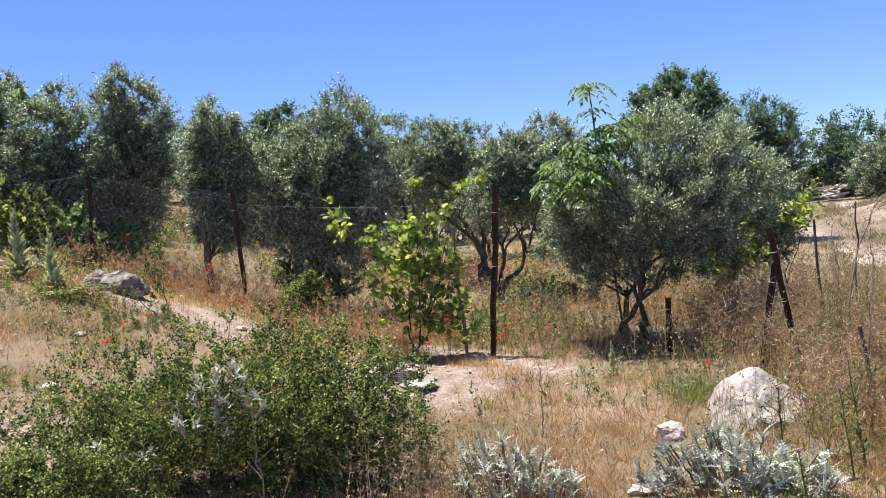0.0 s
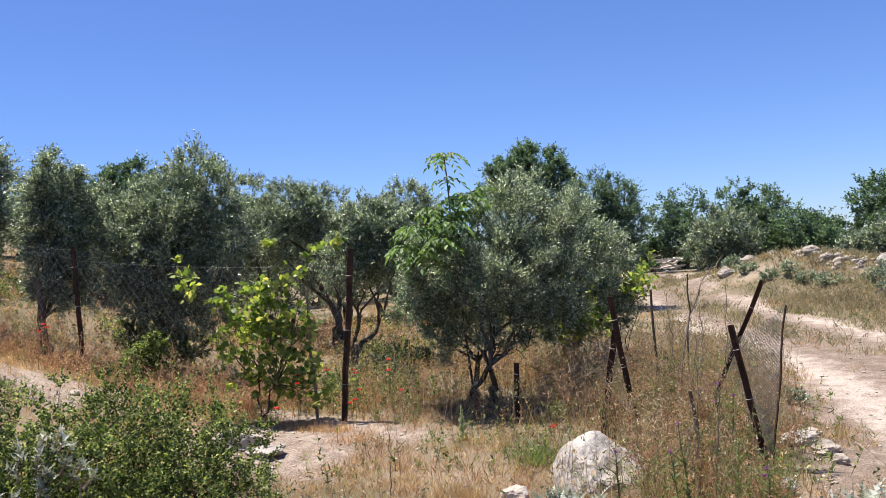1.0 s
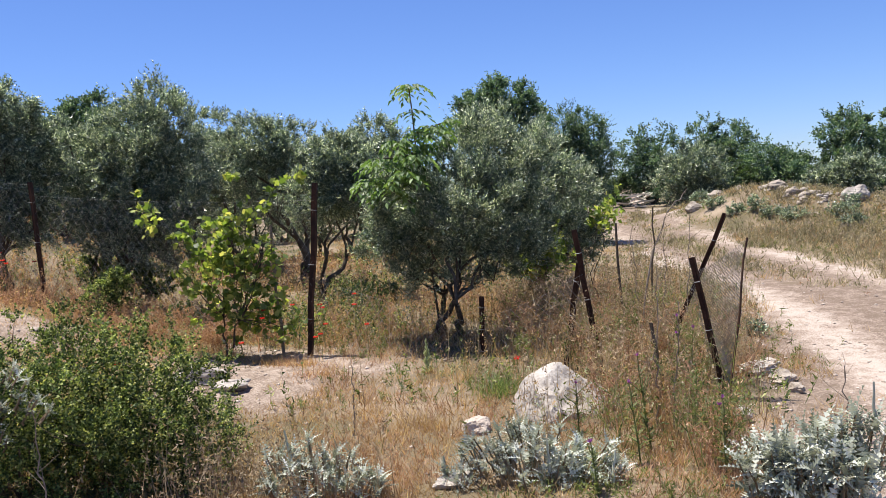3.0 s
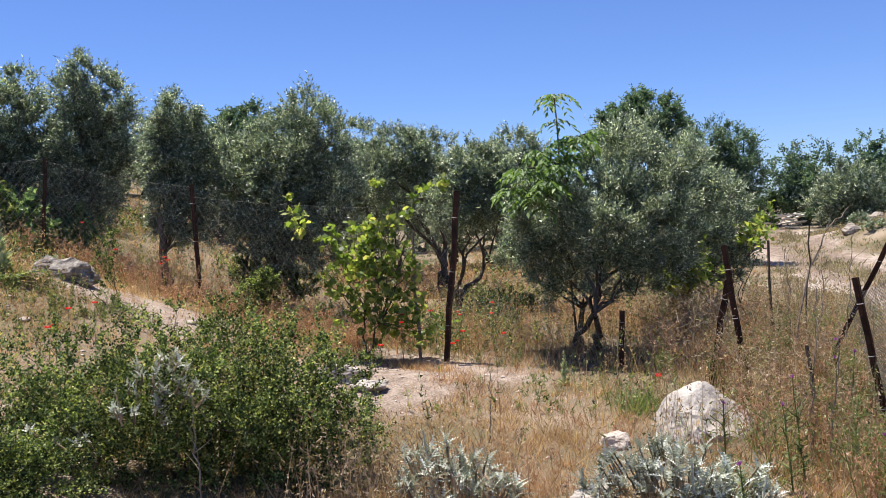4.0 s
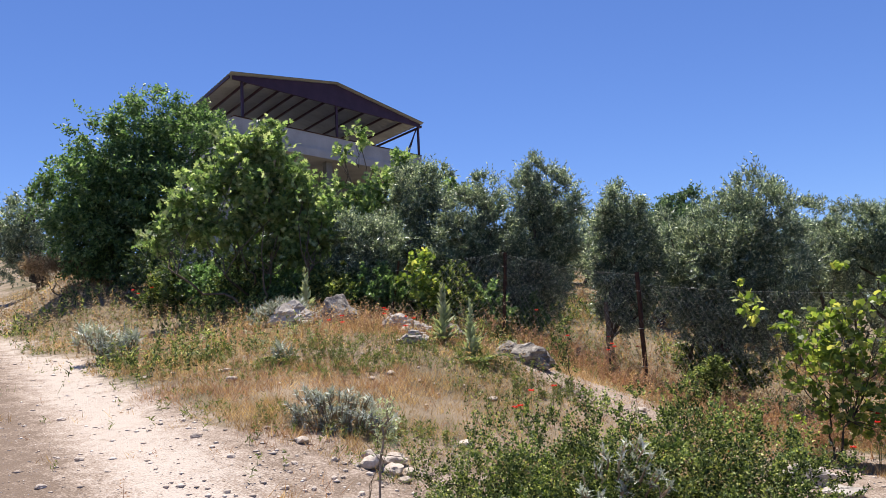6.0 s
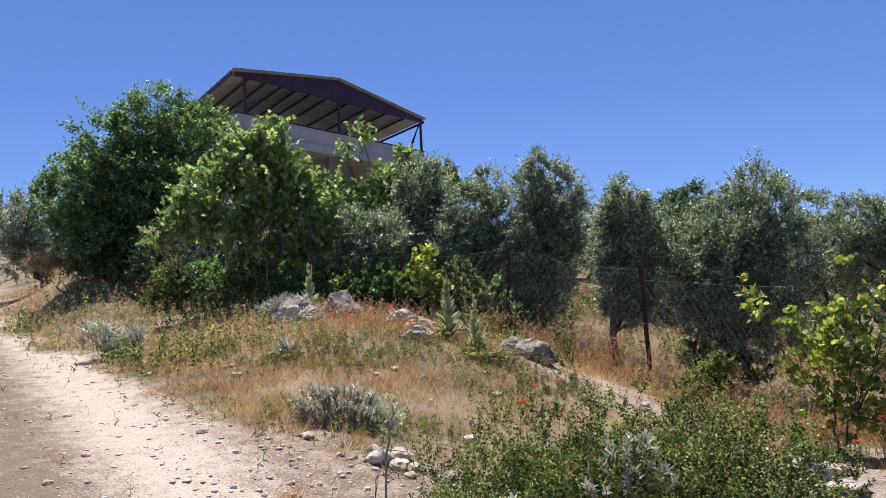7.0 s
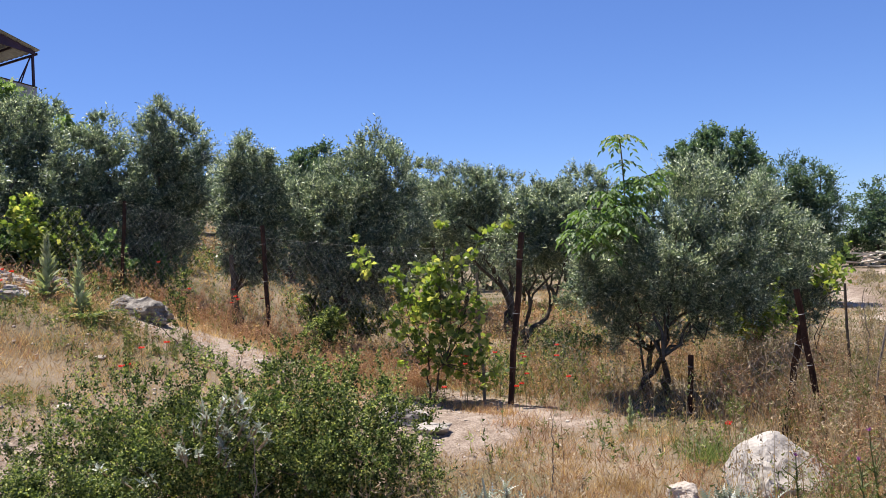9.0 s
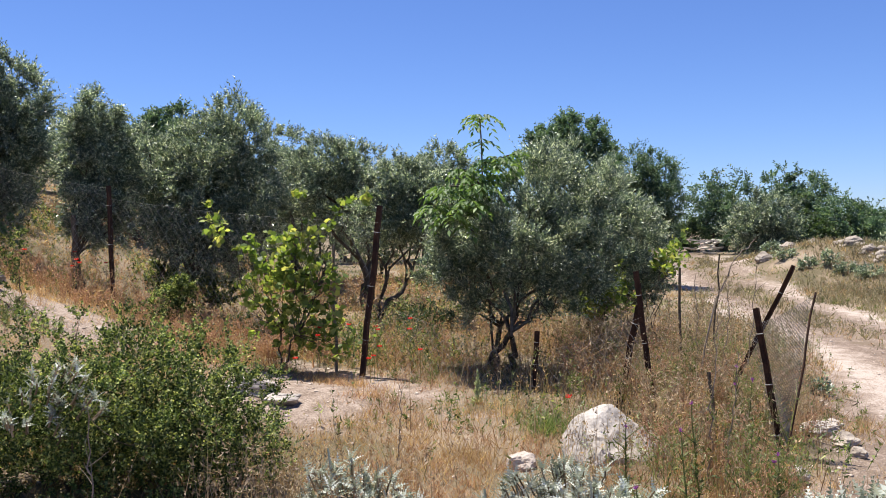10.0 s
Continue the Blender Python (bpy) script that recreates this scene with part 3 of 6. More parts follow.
tree("olive_tree", "slender upright olive tree", "tree", (-3.280, 11.554, 0.682)[:2],
     [(-3.08, 11.61, 3.10, 0.34), (-3.22, 11.57, 2.88, 0.31), (-2.97, 11.64, 2.72, 0.36), (-3.18, 11.58, 2.36, 0.39), (-3.06, 11.61, 2.06, 0.32), (-3.32, 11.54, 2.00, 0.26), (-3.2, 11.58, 1.68, 0.3), (-2.95, 11.63, 1.62, 0.28)], 1, M_OLIVE, 16, twigs=4300, trunk=0.05, kind="slip")
tree("olive_tree", "tall upright olive tree", "tree", (-4.956, 11.924, 1.422)[:2],
     [(-4.56, 12.29, 3.86, 0.28), (-4.70, 12.24, 3.56, 0.33), (-4.34, 12.37, 3.41, 0.42), (-4.60, 12.28, 2.93, 0.48), (-4.24, 12.40, 2.74, 0.35), (-4.91, 12.16, 2.51, 0.39), (-4.51, 12.31, 2.23, 0.39), (-4.84, 12.18, 2.07, 0.35), (-4.98, 12.13, 1.72, 0.30), (-4.53, 12.30, 1.83, 0.25)], 1, M_OLIVE, 17, twigs=5600, trunk=0.06, kind="slip", rise=0.6, spread=0.65, tuft=3.9)
tree("olive_tree", OL, "tree", (-5.787, 11.772, 1.451)[:2],
     [(-5.43, 12.27, 3.68, 0.29), (-5.73, 12.13, 3.29, 0.45), (-5.33, 12.31, 3.09, 0.40), (-5.92, 12.04, 2.75, 0.49), (-5.43, 12.26, 2.46, 0.45), (-5.77, 12.11, 2.11, 0.45), (-5.91, 12.05, 1.72, 0.34), (-5.50, 12.24, 1.79, 0.29)], 2, M_OLIVE, 18, twigs=5200, trunk=0.06, kind="slip", rise=0.6, spread=0.65, tuft=3.9)
tree("olive_tree", OL, "tree", (-7.182, 10.987, 1.642)[:2],
     [(-7.19, 10.98, 3.08, 0.35), (-7.01, 11.10, 2.77, 0.44), (-7.24, 10.95, 2.43, 0.39), (-6.78, 11.24, 2.94, 0.35), (-6.87, 11.18, 2.24, 0.39), (-7.14, 11.01, 1.90, 0.33), (-6.77, 11.24, 1.84, 0.26)], 2, M_OLIVE, 19, twigs=3600, trunk=0.06, kind="slip")
tree("olive_tree", OL, "tree", (-6.653, 12.001, 1.609)[:2],
     [(-6.68, 12.21, 3.81, 0.42), (-6.39, 12.37, 3.94, 0.33), (-6.78, 12.16, 3.29, 0.51), (-6.46, 12.33, 3.09, 0.47), (-6.80, 12.15, 2.63, 0.42), (-6.78, 12.16, 2.07, 0.39), (-6.45, 12.34, 2.15, 0.35)], 2, M_OLIVE, 20, twigs=4600, trunk=0.06, kind="slip", rise=0.6, spread=0.65, tuft=3.9)
tree("olive_tree", OL, "tree", (-17.465, 13.605, 3.155)[:2],
     [(-17.65, 13.37, 4.62, 0.52), (-17.47, 13.60, 4.09, 0.52), (-17.75, 13.23, 3.95, 0.59), (-18.03, 12.85, 4.34, 0.67), (-17.61, 13.42, 3.55, 0.42), (-17.89, 13.04, 3.49, 0.44)], 3, M_OLIVE, 21, twigs=1530, trunk=0.1, leaf=0.09, wide=0.025, kind="slip")
# further rows
tree("olive_tree", OL, "tree", (-1.155, 16.972, 0.488)[:2], [(-0.89, 16.99, 3.16, 0.46), (-1.14, 16.97, 2.61, 0.52), (-0.61, 17.00, 2.36, 0.46), (-1.29, 16.96, 1.95, 0.46)], 2, M_OLIVE, 22, twigs=1700, leaf=0.07, wide=0.021, kind="slip")
tree("olive_tree", OL, "tree", (2.347, 18.867, 0.466)[:2], [(2.39, 18.86, 3.16, 0.45), (1.99, 18.91, 2.86, 0.38), (2.74, 18.81, 2.75, 0.45), (2.96, 18.78, 2.09, 0.51), (1.59, 18.95, 2.69, 0.36)], 2, M_OLIVE, 23, twigs=1700, leaf=0.07, wide=0.021, kind="slip")
tree("olive_tree", OL, "tree", (-3.792, 16.583, 1.035)[:2], [(-3.79, 16.58, 2.95, 0.34), (-3.91, 16.55, 2.42, 0.46), (-3.96, 16.54, 3.27, 0.30)], 2, M_OLIVE, 24, twigs=1190, leaf=0.07, wide=0.021, kind="slip")
tree("olive_tree", "dark upright olive tree beside the track", "tree", (6.836, 17.741, 0.701)[:2],
     [(6.96, 17.69, 2.77, 0.41), (7.04, 17.66, 2.26, 0.46), (6.79, 17.76, 1.77, 0.46), (7.06, 17.65, 1.57, 0.38), (6.39, 17.91, 2.88, 0.51), (6.29, 17.94, 2.25, 0.51)], 1, M_FAR, 25, twigs=2900, leaf=0.07, wide=0.021, trunk=0.1, kind="slip")
tree("carob_tree", "dark green round-topped broadleaf tree", "tree", (5.231, 19.317, 0.232)[:2],
     [(4.64, 19.47, 3.66, 0.35), (5.00, 19.38, 3.80, 0.30), (5.45, 19.25, 3.85, 0.43), (5.93, 19.11, 3.70, 0.40), (4.90, 19.40, 3.28, 0.51), (5.67, 19.19, 3.22, 0.57), (6.24, 19.02, 3.30, 0.30), (4.50, 19.50, 3.08, 0.44)], 1, M_FAR, 26,
     twigs=2400, per=10, leaf=0.085, wide=0.036, trunk=0.15, tuft=3.0)
tree("carob_tree", "dark green broadleaf tree behind the olives", "tree", (-3.697, 18.648, 0.918)[:2],
     [(-3.71, 18.64, 3.74, 0.45), (-3.37, 18.71, 3.97, 0.32), (-4.00, 18.59, 3.57, 0.38), (-3.58, 18.67, 3.19, 0.58)], 1, M_FAR, 27, twigs=1400, per=10, leaf=0.085, wide=0.036, trunk=0.12, tuft=3.0)

# ---- broadleaf trees by the track ----
tree("walnut_tree", "large bushy dark green walnut tree", "tree", (-13.436, 12.184, 2.796)[:2],
     [(-13.23, 11.67, 5.42, 0.65), (-12.63, 12.31, 5.91, 0.65), (-12.13, 12.80, 5.54, 0.77), (-13.43, 11.44, 4.46, 0.88), (-12.89, 12.04, 4.59, 1.00), (-13.49, 11.36, 3.64, 0.71), (-13.03, 11.89, 3.59, 0.77), (-11.89, 13.02, 5.78, 0.41), (-13.80, 10.98, 4.22, 0.47), (-12.37, 12.57, 4.50, 0.83), (-13.23, 11.66, 3.15, 0.50), (-12.71, 12.22, 3.20, 0.50), (-13.62, 11.21, 3.26, 0.42)],
     3, M_WALNUT, 31, twigs=5200, per=9, leaf=0.105, wide=0.045, trunk=0.1, spread=0.9, tuft=2.7, rise=0.2)
tree("fig_tree", "leafy bright green fig tree", "tree", (-8.461, 10.044, 2.081)[:2],
     [(-9.05, 9.52, 3.75, 0.35), (-8.81, 9.74, 3.99, 0.28), (-8.51, 10.00, 4.06, 0.33), (-8.25, 10.22, 4.47, 0.19), (-8.09, 10.35, 4.76, 0.11), (-8.00, 10.41, 4.18, 0.23), (-8.18, 10.27, 3.67, 0.40), (-8.76, 9.79, 3.32, 0.44), (-8.06, 10.37, 3.19, 0.37), (-9.31, 9.27, 3.49, 0.22), (-9.25, 9.32, 3.11, 0.28), (-9.46, 9.12, 3.05, 0.13), (-8.45, 10.05, 2.98, 0.35), (-8.94, 9.62, 2.98, 0.26), (-7.75, 10.60, 3.40, 0.22), (-7.58, 10.72, 3.03, 0.16), (-9.39, 9.18, 2.86, 0.12), (-7.86, 10.52, 2.88, 0.19), (-7.78, 10.58, 3.71, 0.28), (-7.68, 10.65, 3.18, 0.28), (-7.98, 10.43, 3.93, 0.21), (-7.50, 10.77, 3.48, 0.23), (-9.05, 9.52, 3.36, 0.30), (-8.35, 10.14, 3.32, 0.35), (-7.92, 10.47, 3.10, 0.25), (-7.76, 10.59, 2.75, 0.21), (-7.47, 10.79, 3.00, 0.21), (-8.13, 10.31, 2.76, 0.21), (-8.97, 9.95, 4.62, 0.22), (-8.50, 10.18, 4.58, 0.25), (-8.09, 10.38, 4.46, 0.22), (-8.29, 10.32, 4.22, 0.32), (-8.68, 10.13, 4.22, 0.32), (-7.83, 10.54, 3.98, 0.26), (-7.70, 10.62, 3.55, 0.30)],
     9, M_FIG, 32, twigs=1700, per=5, leaf=0.098, wide=0.092, kind="broad", trunk=0.019, spread=0.75, foot=0.4, limbs=1, tuft=2.4, rise=0.3, loose=0.2)
tree("fig_tree", "bright green fig tree growing against the building", "tree", (-8.353, 13.792, 1.962)[:2],
     [(-8.37, 13.19, 5.18, 0.17), (-8.62, 13.03, 4.87, 0.15), (-8.08, 13.37, 4.31, 0.29), (-7.58, 13.66, 4.41, 0.26), (-7.07, 13.93, 4.17, 0.25), (-8.79, 12.92, 4.12, 0.29), (-7.77, 13.55, 4.04, 0.37), (-6.74, 14.09, 4.00, 0.21), (-8.40, 13.17, 3.84, 0.37), (-7.71, 13.59, 4.76, 0.09), (-8.42, 13.17, 3.32, 0.40), (-8.80, 12.91, 3.54, 0.33), (-8.05, 13.39, 3.57, 0.38), (-8.90, 12.85, 2.91, 0.33)],
     3, M_FIG, 33, twigs=900, per=5, leaf=0.098, wide=0.092, kind="broad", trunk=0.035, spread=0.75, tuft=2.4, rise=0.3, loose=0.15)

# ---- far trees beyond the track ----
FAR = "dark green broadleaf tree on the far side of the track"
tree("broadleaf_tree", FAR, "tree", (13.762, 28.933, 0.920)[:2], [(13.30, 29.15, 2.73, 0.76), (14.04, 28.80, 2.97, 0.65), (13.08, 29.25, 1.91, 0.76), (14.27, 28.69, 2.23, 0.86), (13.61, 29.00, 1.56, 0.76)], 2, M_FAR, 41, twigs=900, per=9, leaf=0.13, wide=0.055, trunk=0.15, tuft=2.8)
tree("broadleaf_tree", FAR, "tree", (16.167, 28.816, 0.756)[:2], [(15.83, 29.00, 3.16, 0.56), (16.60, 28.57, 2.81, 0.85), (17.08, 28.29, 2.35, 0.78), (16.06, 28.88, 2.34, 0.78), (16.73, 28.50, 1.86, 0.67)], 2, M_FAR, 42, twigs=900, per=9, leaf=0.13, wide=0.055, trunk=0.15, tuft=2.8)
tree("olive_tree", "grey-green shrubby olive beyond the track", "tree", (12.979, 24.856, 0.943)[:2], [(12.87, 24.91, 1.91, 0.68), (13.40, 24.63, 2.00, 0.62), (12.47, 25.12, 1.52, 0.53), (13.67, 24.48, 1.43, 0.53), (12.99, 24.85, 1.25, 0.53), (13.37, 24.65, 1.15, 0.45)], 2, M_OLIVE, 43, twigs=1530, leaf=0.11, wide=0.03, kind="slip")
tree("broadleaf_tree", "low dark green tree beyond the rubble bank", "tree", (16.364, 25.196, 0.901)[:2], [(16.04, 25.40, 1.95, 0.61), (16.68, 24.99, 1.62, 0.61), (15.50, 25.73, 1.53, 0.57), (17.23, 24.62, 1.48, 0.57), (16.23, 25.28, 1.28, 0.51)], 2, M_FAR, 44, twigs=1100, per=9, leaf=0.13, wide=0.055, trunk=0.1, tuft=2.8)
tree("broadleaf_tree", FAR, "tree", (18.062, 24.011, 0.680)[:2], [(17.93, 24.11, 2.67, 0.65), (18.43, 23.73, 2.44, 0.81), (17.79, 24.22, 2.24, 0.44), (18.79, 23.45, 1.87, 0.81)], 2, M_FAR, 45, twigs=1100, per=9, leaf=0.13, wide=0.055, trunk=0.15, tuft=2.8)
tree("olive_tree", "grey-green shrubby olive beyond the rubble bank", "tree", (14.505, 19.179, 0.651)[:2], [(14.32, 19.32, 1.24, 0.49), (14.73, 19.01, 1.35, 0.49), (14.57, 19.13, 0.94, 0.45), (14.00, 19.55, 1.20, 0.40)], 2, M_OLIVE, 46, twigs=1360, leaf=0.1, wide=0.028, kind="slip")
for k, (b, lobes) in enumerate([
    ((0.257, 24.011, 0.342), [(0.41, 24.01, 2.90, 0.65), (1.02, 23.99, 2.38, 0.73), (-0.26, 24.01, 2.29, 0.65), (1.64, 23.96, 2.18, 0.65)]),
    ((2.587, 24.878, 0.126), [(2.75, 24.86, 2.81, 0.67), (3.55, 24.76, 2.26, 0.76), (2.05, 24.93, 2.35, 0.67), (4.36, 24.63, 1.87, 0.67)]),
    ((-1.910, 23.936, 0.504), [(-1.77, 23.95, 3.01, 0.65), (-2.40, 23.89, 2.57, 0.73), (-1.19, 23.98, 2.35, 0.65)]),
    ((-6.456, 21.141, 2.345), [(-6.39, 21.16, 3.82, 0.59), (-6.00, 21.27, 3.20, 0.67), (-6.83, 21.02, 3.25, 0.59)]),
    ((-3.689, 20.767, 1.920), [(-3.74, 20.76, 3.29, 0.64), (-3.25, 20.84, 2.85, 0.64), (-4.27, 20.66, 3.19, 0.57)])]):
    tree("olive_tree", "grey-green olive tree in the rear rows of the grove", "tree", b[:2], lobes, 2, M_OLIVE, 60 + k, twigs=1000, leaf=0.1, wide=0.03, kind="slip")


for k, (x, y) in enumerate([(11.9, 28.9), (13.4, 26.9), (13.9, 25.1), (15.0, 24.9), (15.6, 23.75), (16.0, 22.7), (16.3, 21.6), (17.2, 22.4)]):
    z = float(land(x, y))
    tree("broadleaf_tree", "low dark green tree in the hedge beyond the rubble bank", "tree", (x, y),
         [(x, y, z + 0.5, 0.5), (x + 0.45, y - 0.2, z + 0.55, 0.5), (x - 0.3, y + 0.1, z + 1.0 + 0.2 * math.sin(k * 2.1), 0.42)], 2, M_FAR if k % 3 else M_DARK, 360 + k,
         twigs=420, per=9, leaf=0.12, wide=0.052, trunk=0.06, tuft=2.8)
for k, (x, y, r) in enumerate([(10.5, 19.4, 0.16), (10.36, 18.5, 0.14), (10.76, 17.3, 0.18), (10.72, 16.7, 0.14), (10.86, 16.2, 0.16), (11.6, 15.6, 0.2), (11.3, 14.85, 0.14), (10.34, 17.6, 0.13), (12.1, 16.0, 0.17), (4.72, 7.75, 0.05)]):
    z = float(land(x, y))
    tree("low_shrub", "small grey-green shrub on the grassy bank", "shrub", (x, y),
         [(x, y, z + 0.8 * r, r), (x + 1.2 * r, y, z + 0.6 * r, 0.8 * r), (x - 1.1 * r, y, z + 0.6 * r, 0.75 * r)], 3, M_OLIVE, 380 + k,
         twigs=110, per=9, leaf=0.055, wide=0.02, trunk=0.006, kind="slip", tuft=2.4)
for k in range(11):
    x = -6.6 + 1.06 * k + 0.3 * math.sin(k * 2.7)
    y = 18.6 + 0.9 * math.sin(k * 1.9) - 0.1 * abs(k - 5)
    z = float(land(x, y))
    h = 2.0 + 0.35 * math.sin(k * 3.3)
    tree("olive_tree", "low-branched olive tree in the rear rows of the grove", "tree", (x, y),
         [(x, y, z + 0.75, 0.5), (x - 0.35, y, z + 0.5 * h + 0.1, 0.5), (x + 0.4, y - 0.1, z + 0.5 * h + 0.3, 0.5), (x + 0.1, y, z + h - 0.25, 0.42)], 2, M_OLIVE, 260 + k,
         twigs=680, leaf=0.085, wide=0.027, kind="slip", trunk=0.05)
for k in range(9):
    a = radians(21 + 3.1 * k)
    d = 15.2 + 0.5 * math.sin(k * 2.3) + 0.12 * k
    x, y = -d * math.sin(a), d * math.cos(a)
    z = float(land(x, y))
    tree("brush", "dense dark green thicket behind the first trees", "shrub", (x, y),
         [(x - 0.35, y + 0.1, z + 0.5, 0.42), (x + 0.35, y - 0.1, z + 0.55, 0.42), (x, y, z + 0.95, 0.4)], 4, M_DARK, 170 + k,
         twigs=420, per=12, leaf=0.06, wide=0.03, trunk=0.02, tuft=2.6, kind="slip")
tree("dry_brush", "brown dry brush on the bank beside the track", "shrub", (-13.350, 10.747, 2.582)[:2],
     [(-13.88, 11.05, 3.07, 0.14), (-13.69, 11.27, 3.03, 0.13), (-14.05, 10.82, 3.05, 0.15), (-13.54, 11.46, 2.96, 0.12), (-14.20, 10.64, 3.07, 0.15)], 4, M_STALK, 161, twigs=500, per=12, leaf=0.06, wide=0.012, trunk=0.012, kind="slip")
for k in range(12):
    u = k / 11
    x = -10.2 + 5.5 * u + 0.12 * math.sin(k * 3.1)
    y = 10.1 + 1.75 * u - 0.5 * math.sin(u * math.pi) + 0.15 * math.sin(k * 1.7)
    z = float(land(x, y))
    r = 0.26 + 0.06 * math.sin(k * 2.2)
    tree("brush", "shady green brush at the foot of the trees", "shrub", (x, y),
         [(x - 0.22, y, z + 0.2, r), (x + 0.22, y + 0.05, z + 0.24, r), (x, y + 0.1, z + 0.52 + 0.1 * math.sin(k * 5.0), r)], 3, M_WALNUT if k % 3 else M_BUSH, 280 + k,
         twigs=420, per=12, leaf=0.055, wide=0.03, trunk=0.012, tuft=2.6, kind="slip")
# low brush, its dark leaf clumps added to deepen the shade under the olives
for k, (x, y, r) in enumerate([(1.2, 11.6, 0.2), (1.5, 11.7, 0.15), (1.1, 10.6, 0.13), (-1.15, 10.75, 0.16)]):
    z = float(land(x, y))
    tree("brush", "small dark shrub deepening the shade under the olives", "shrub", (x, y), [(x, y, z + 0.8 * r, r), (x + r, y, z + 0.6 * r, 0.8 * r), (x - r, y, z + 0.6 * r, 0.8 * r)], 3, M_DARK, 300 + k,
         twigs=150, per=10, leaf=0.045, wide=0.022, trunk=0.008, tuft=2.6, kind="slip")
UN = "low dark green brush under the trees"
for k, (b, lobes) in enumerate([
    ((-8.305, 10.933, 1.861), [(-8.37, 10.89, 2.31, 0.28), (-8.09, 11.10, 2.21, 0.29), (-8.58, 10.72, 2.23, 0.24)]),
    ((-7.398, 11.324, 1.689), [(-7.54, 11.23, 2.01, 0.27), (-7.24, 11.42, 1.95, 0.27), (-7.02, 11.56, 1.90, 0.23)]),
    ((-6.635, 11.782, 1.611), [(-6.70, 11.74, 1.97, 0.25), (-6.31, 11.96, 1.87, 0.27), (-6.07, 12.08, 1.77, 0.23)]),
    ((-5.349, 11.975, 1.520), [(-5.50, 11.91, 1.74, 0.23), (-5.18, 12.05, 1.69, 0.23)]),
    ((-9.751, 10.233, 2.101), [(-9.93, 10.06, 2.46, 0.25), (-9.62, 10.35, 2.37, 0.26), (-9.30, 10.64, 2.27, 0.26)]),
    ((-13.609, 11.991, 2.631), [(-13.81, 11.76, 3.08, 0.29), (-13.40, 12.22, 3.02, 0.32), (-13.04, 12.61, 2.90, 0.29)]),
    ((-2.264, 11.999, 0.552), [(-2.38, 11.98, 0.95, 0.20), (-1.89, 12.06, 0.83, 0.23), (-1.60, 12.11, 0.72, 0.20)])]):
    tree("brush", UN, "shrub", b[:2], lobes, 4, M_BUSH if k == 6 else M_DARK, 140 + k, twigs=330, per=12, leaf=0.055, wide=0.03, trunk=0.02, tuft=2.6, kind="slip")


def ground_at(x, y, drop=0.0):
    return np.array([x, y, float(land(x, y)) - drop])


# ---- vine, young walnut and small green shrubs ----
tree("grape_vine", "yellow-green grape vine climbing on a stake and fence wire", "vine", (-0.461, 8.800, 0.46)[:2],
     [(0.38, 8.80, 1.99, 0.10), (0.26, 8.81, 1.90, 0.10), (0.11, 8.81, 1.82, 0.10), (-0.04, 8.81, 1.75, 0.11), (-0.15, 8.81, 1.64, 0.12), (-0.33, 8.81, 1.72, 0.10), (-0.38, 8.80, 1.90, 0.10), (-0.29, 8.81, 1.49, 0.15), (-0.49, 8.80, 1.41, 0.15), (-0.68, 8.79, 1.49, 0.11), (-0.88, 8.77, 1.42, 0.11), (-1.07, 8.75, 1.48, 0.10), (-1.18, 8.73, 1.62, 0.10), (-1.27, 8.72, 1.76, 0.10), (-0.64, 8.79, 1.22, 0.19), (-0.36, 8.80, 1.17, 0.21), (-0.13, 8.81, 1.18, 0.15), (-0.79, 8.78, 1.01, 0.15), (-0.52, 8.80, 0.92, 0.21), (-0.24, 8.81, 0.87, 0.20), (-0.00, 8.81, 1.00, 0.13), (-0.34, 8.81, 0.65, 0.19), (-0.08, 8.81, 0.66, 0.17), (-0.83, 8.77, 0.78, 0.11), (-0.22, 8.78, 0.44, 0.16), (0.06, 8.8, 0.42, 0.15), (-0.48, 8.79, 0.47, 0.16), (-0.72, 8.78, 0.55, 0.13), (0.2, 8.81, 0.4, 0.10)],
     2, M_VINE, 71, twigs=430, per=3, leaf=0.066, wide=0.07, kind="round", trunk=0.012, spread=0.95, limbs=1, tuft=1.7, bridge=False, swell=1.15, loose=0.3)


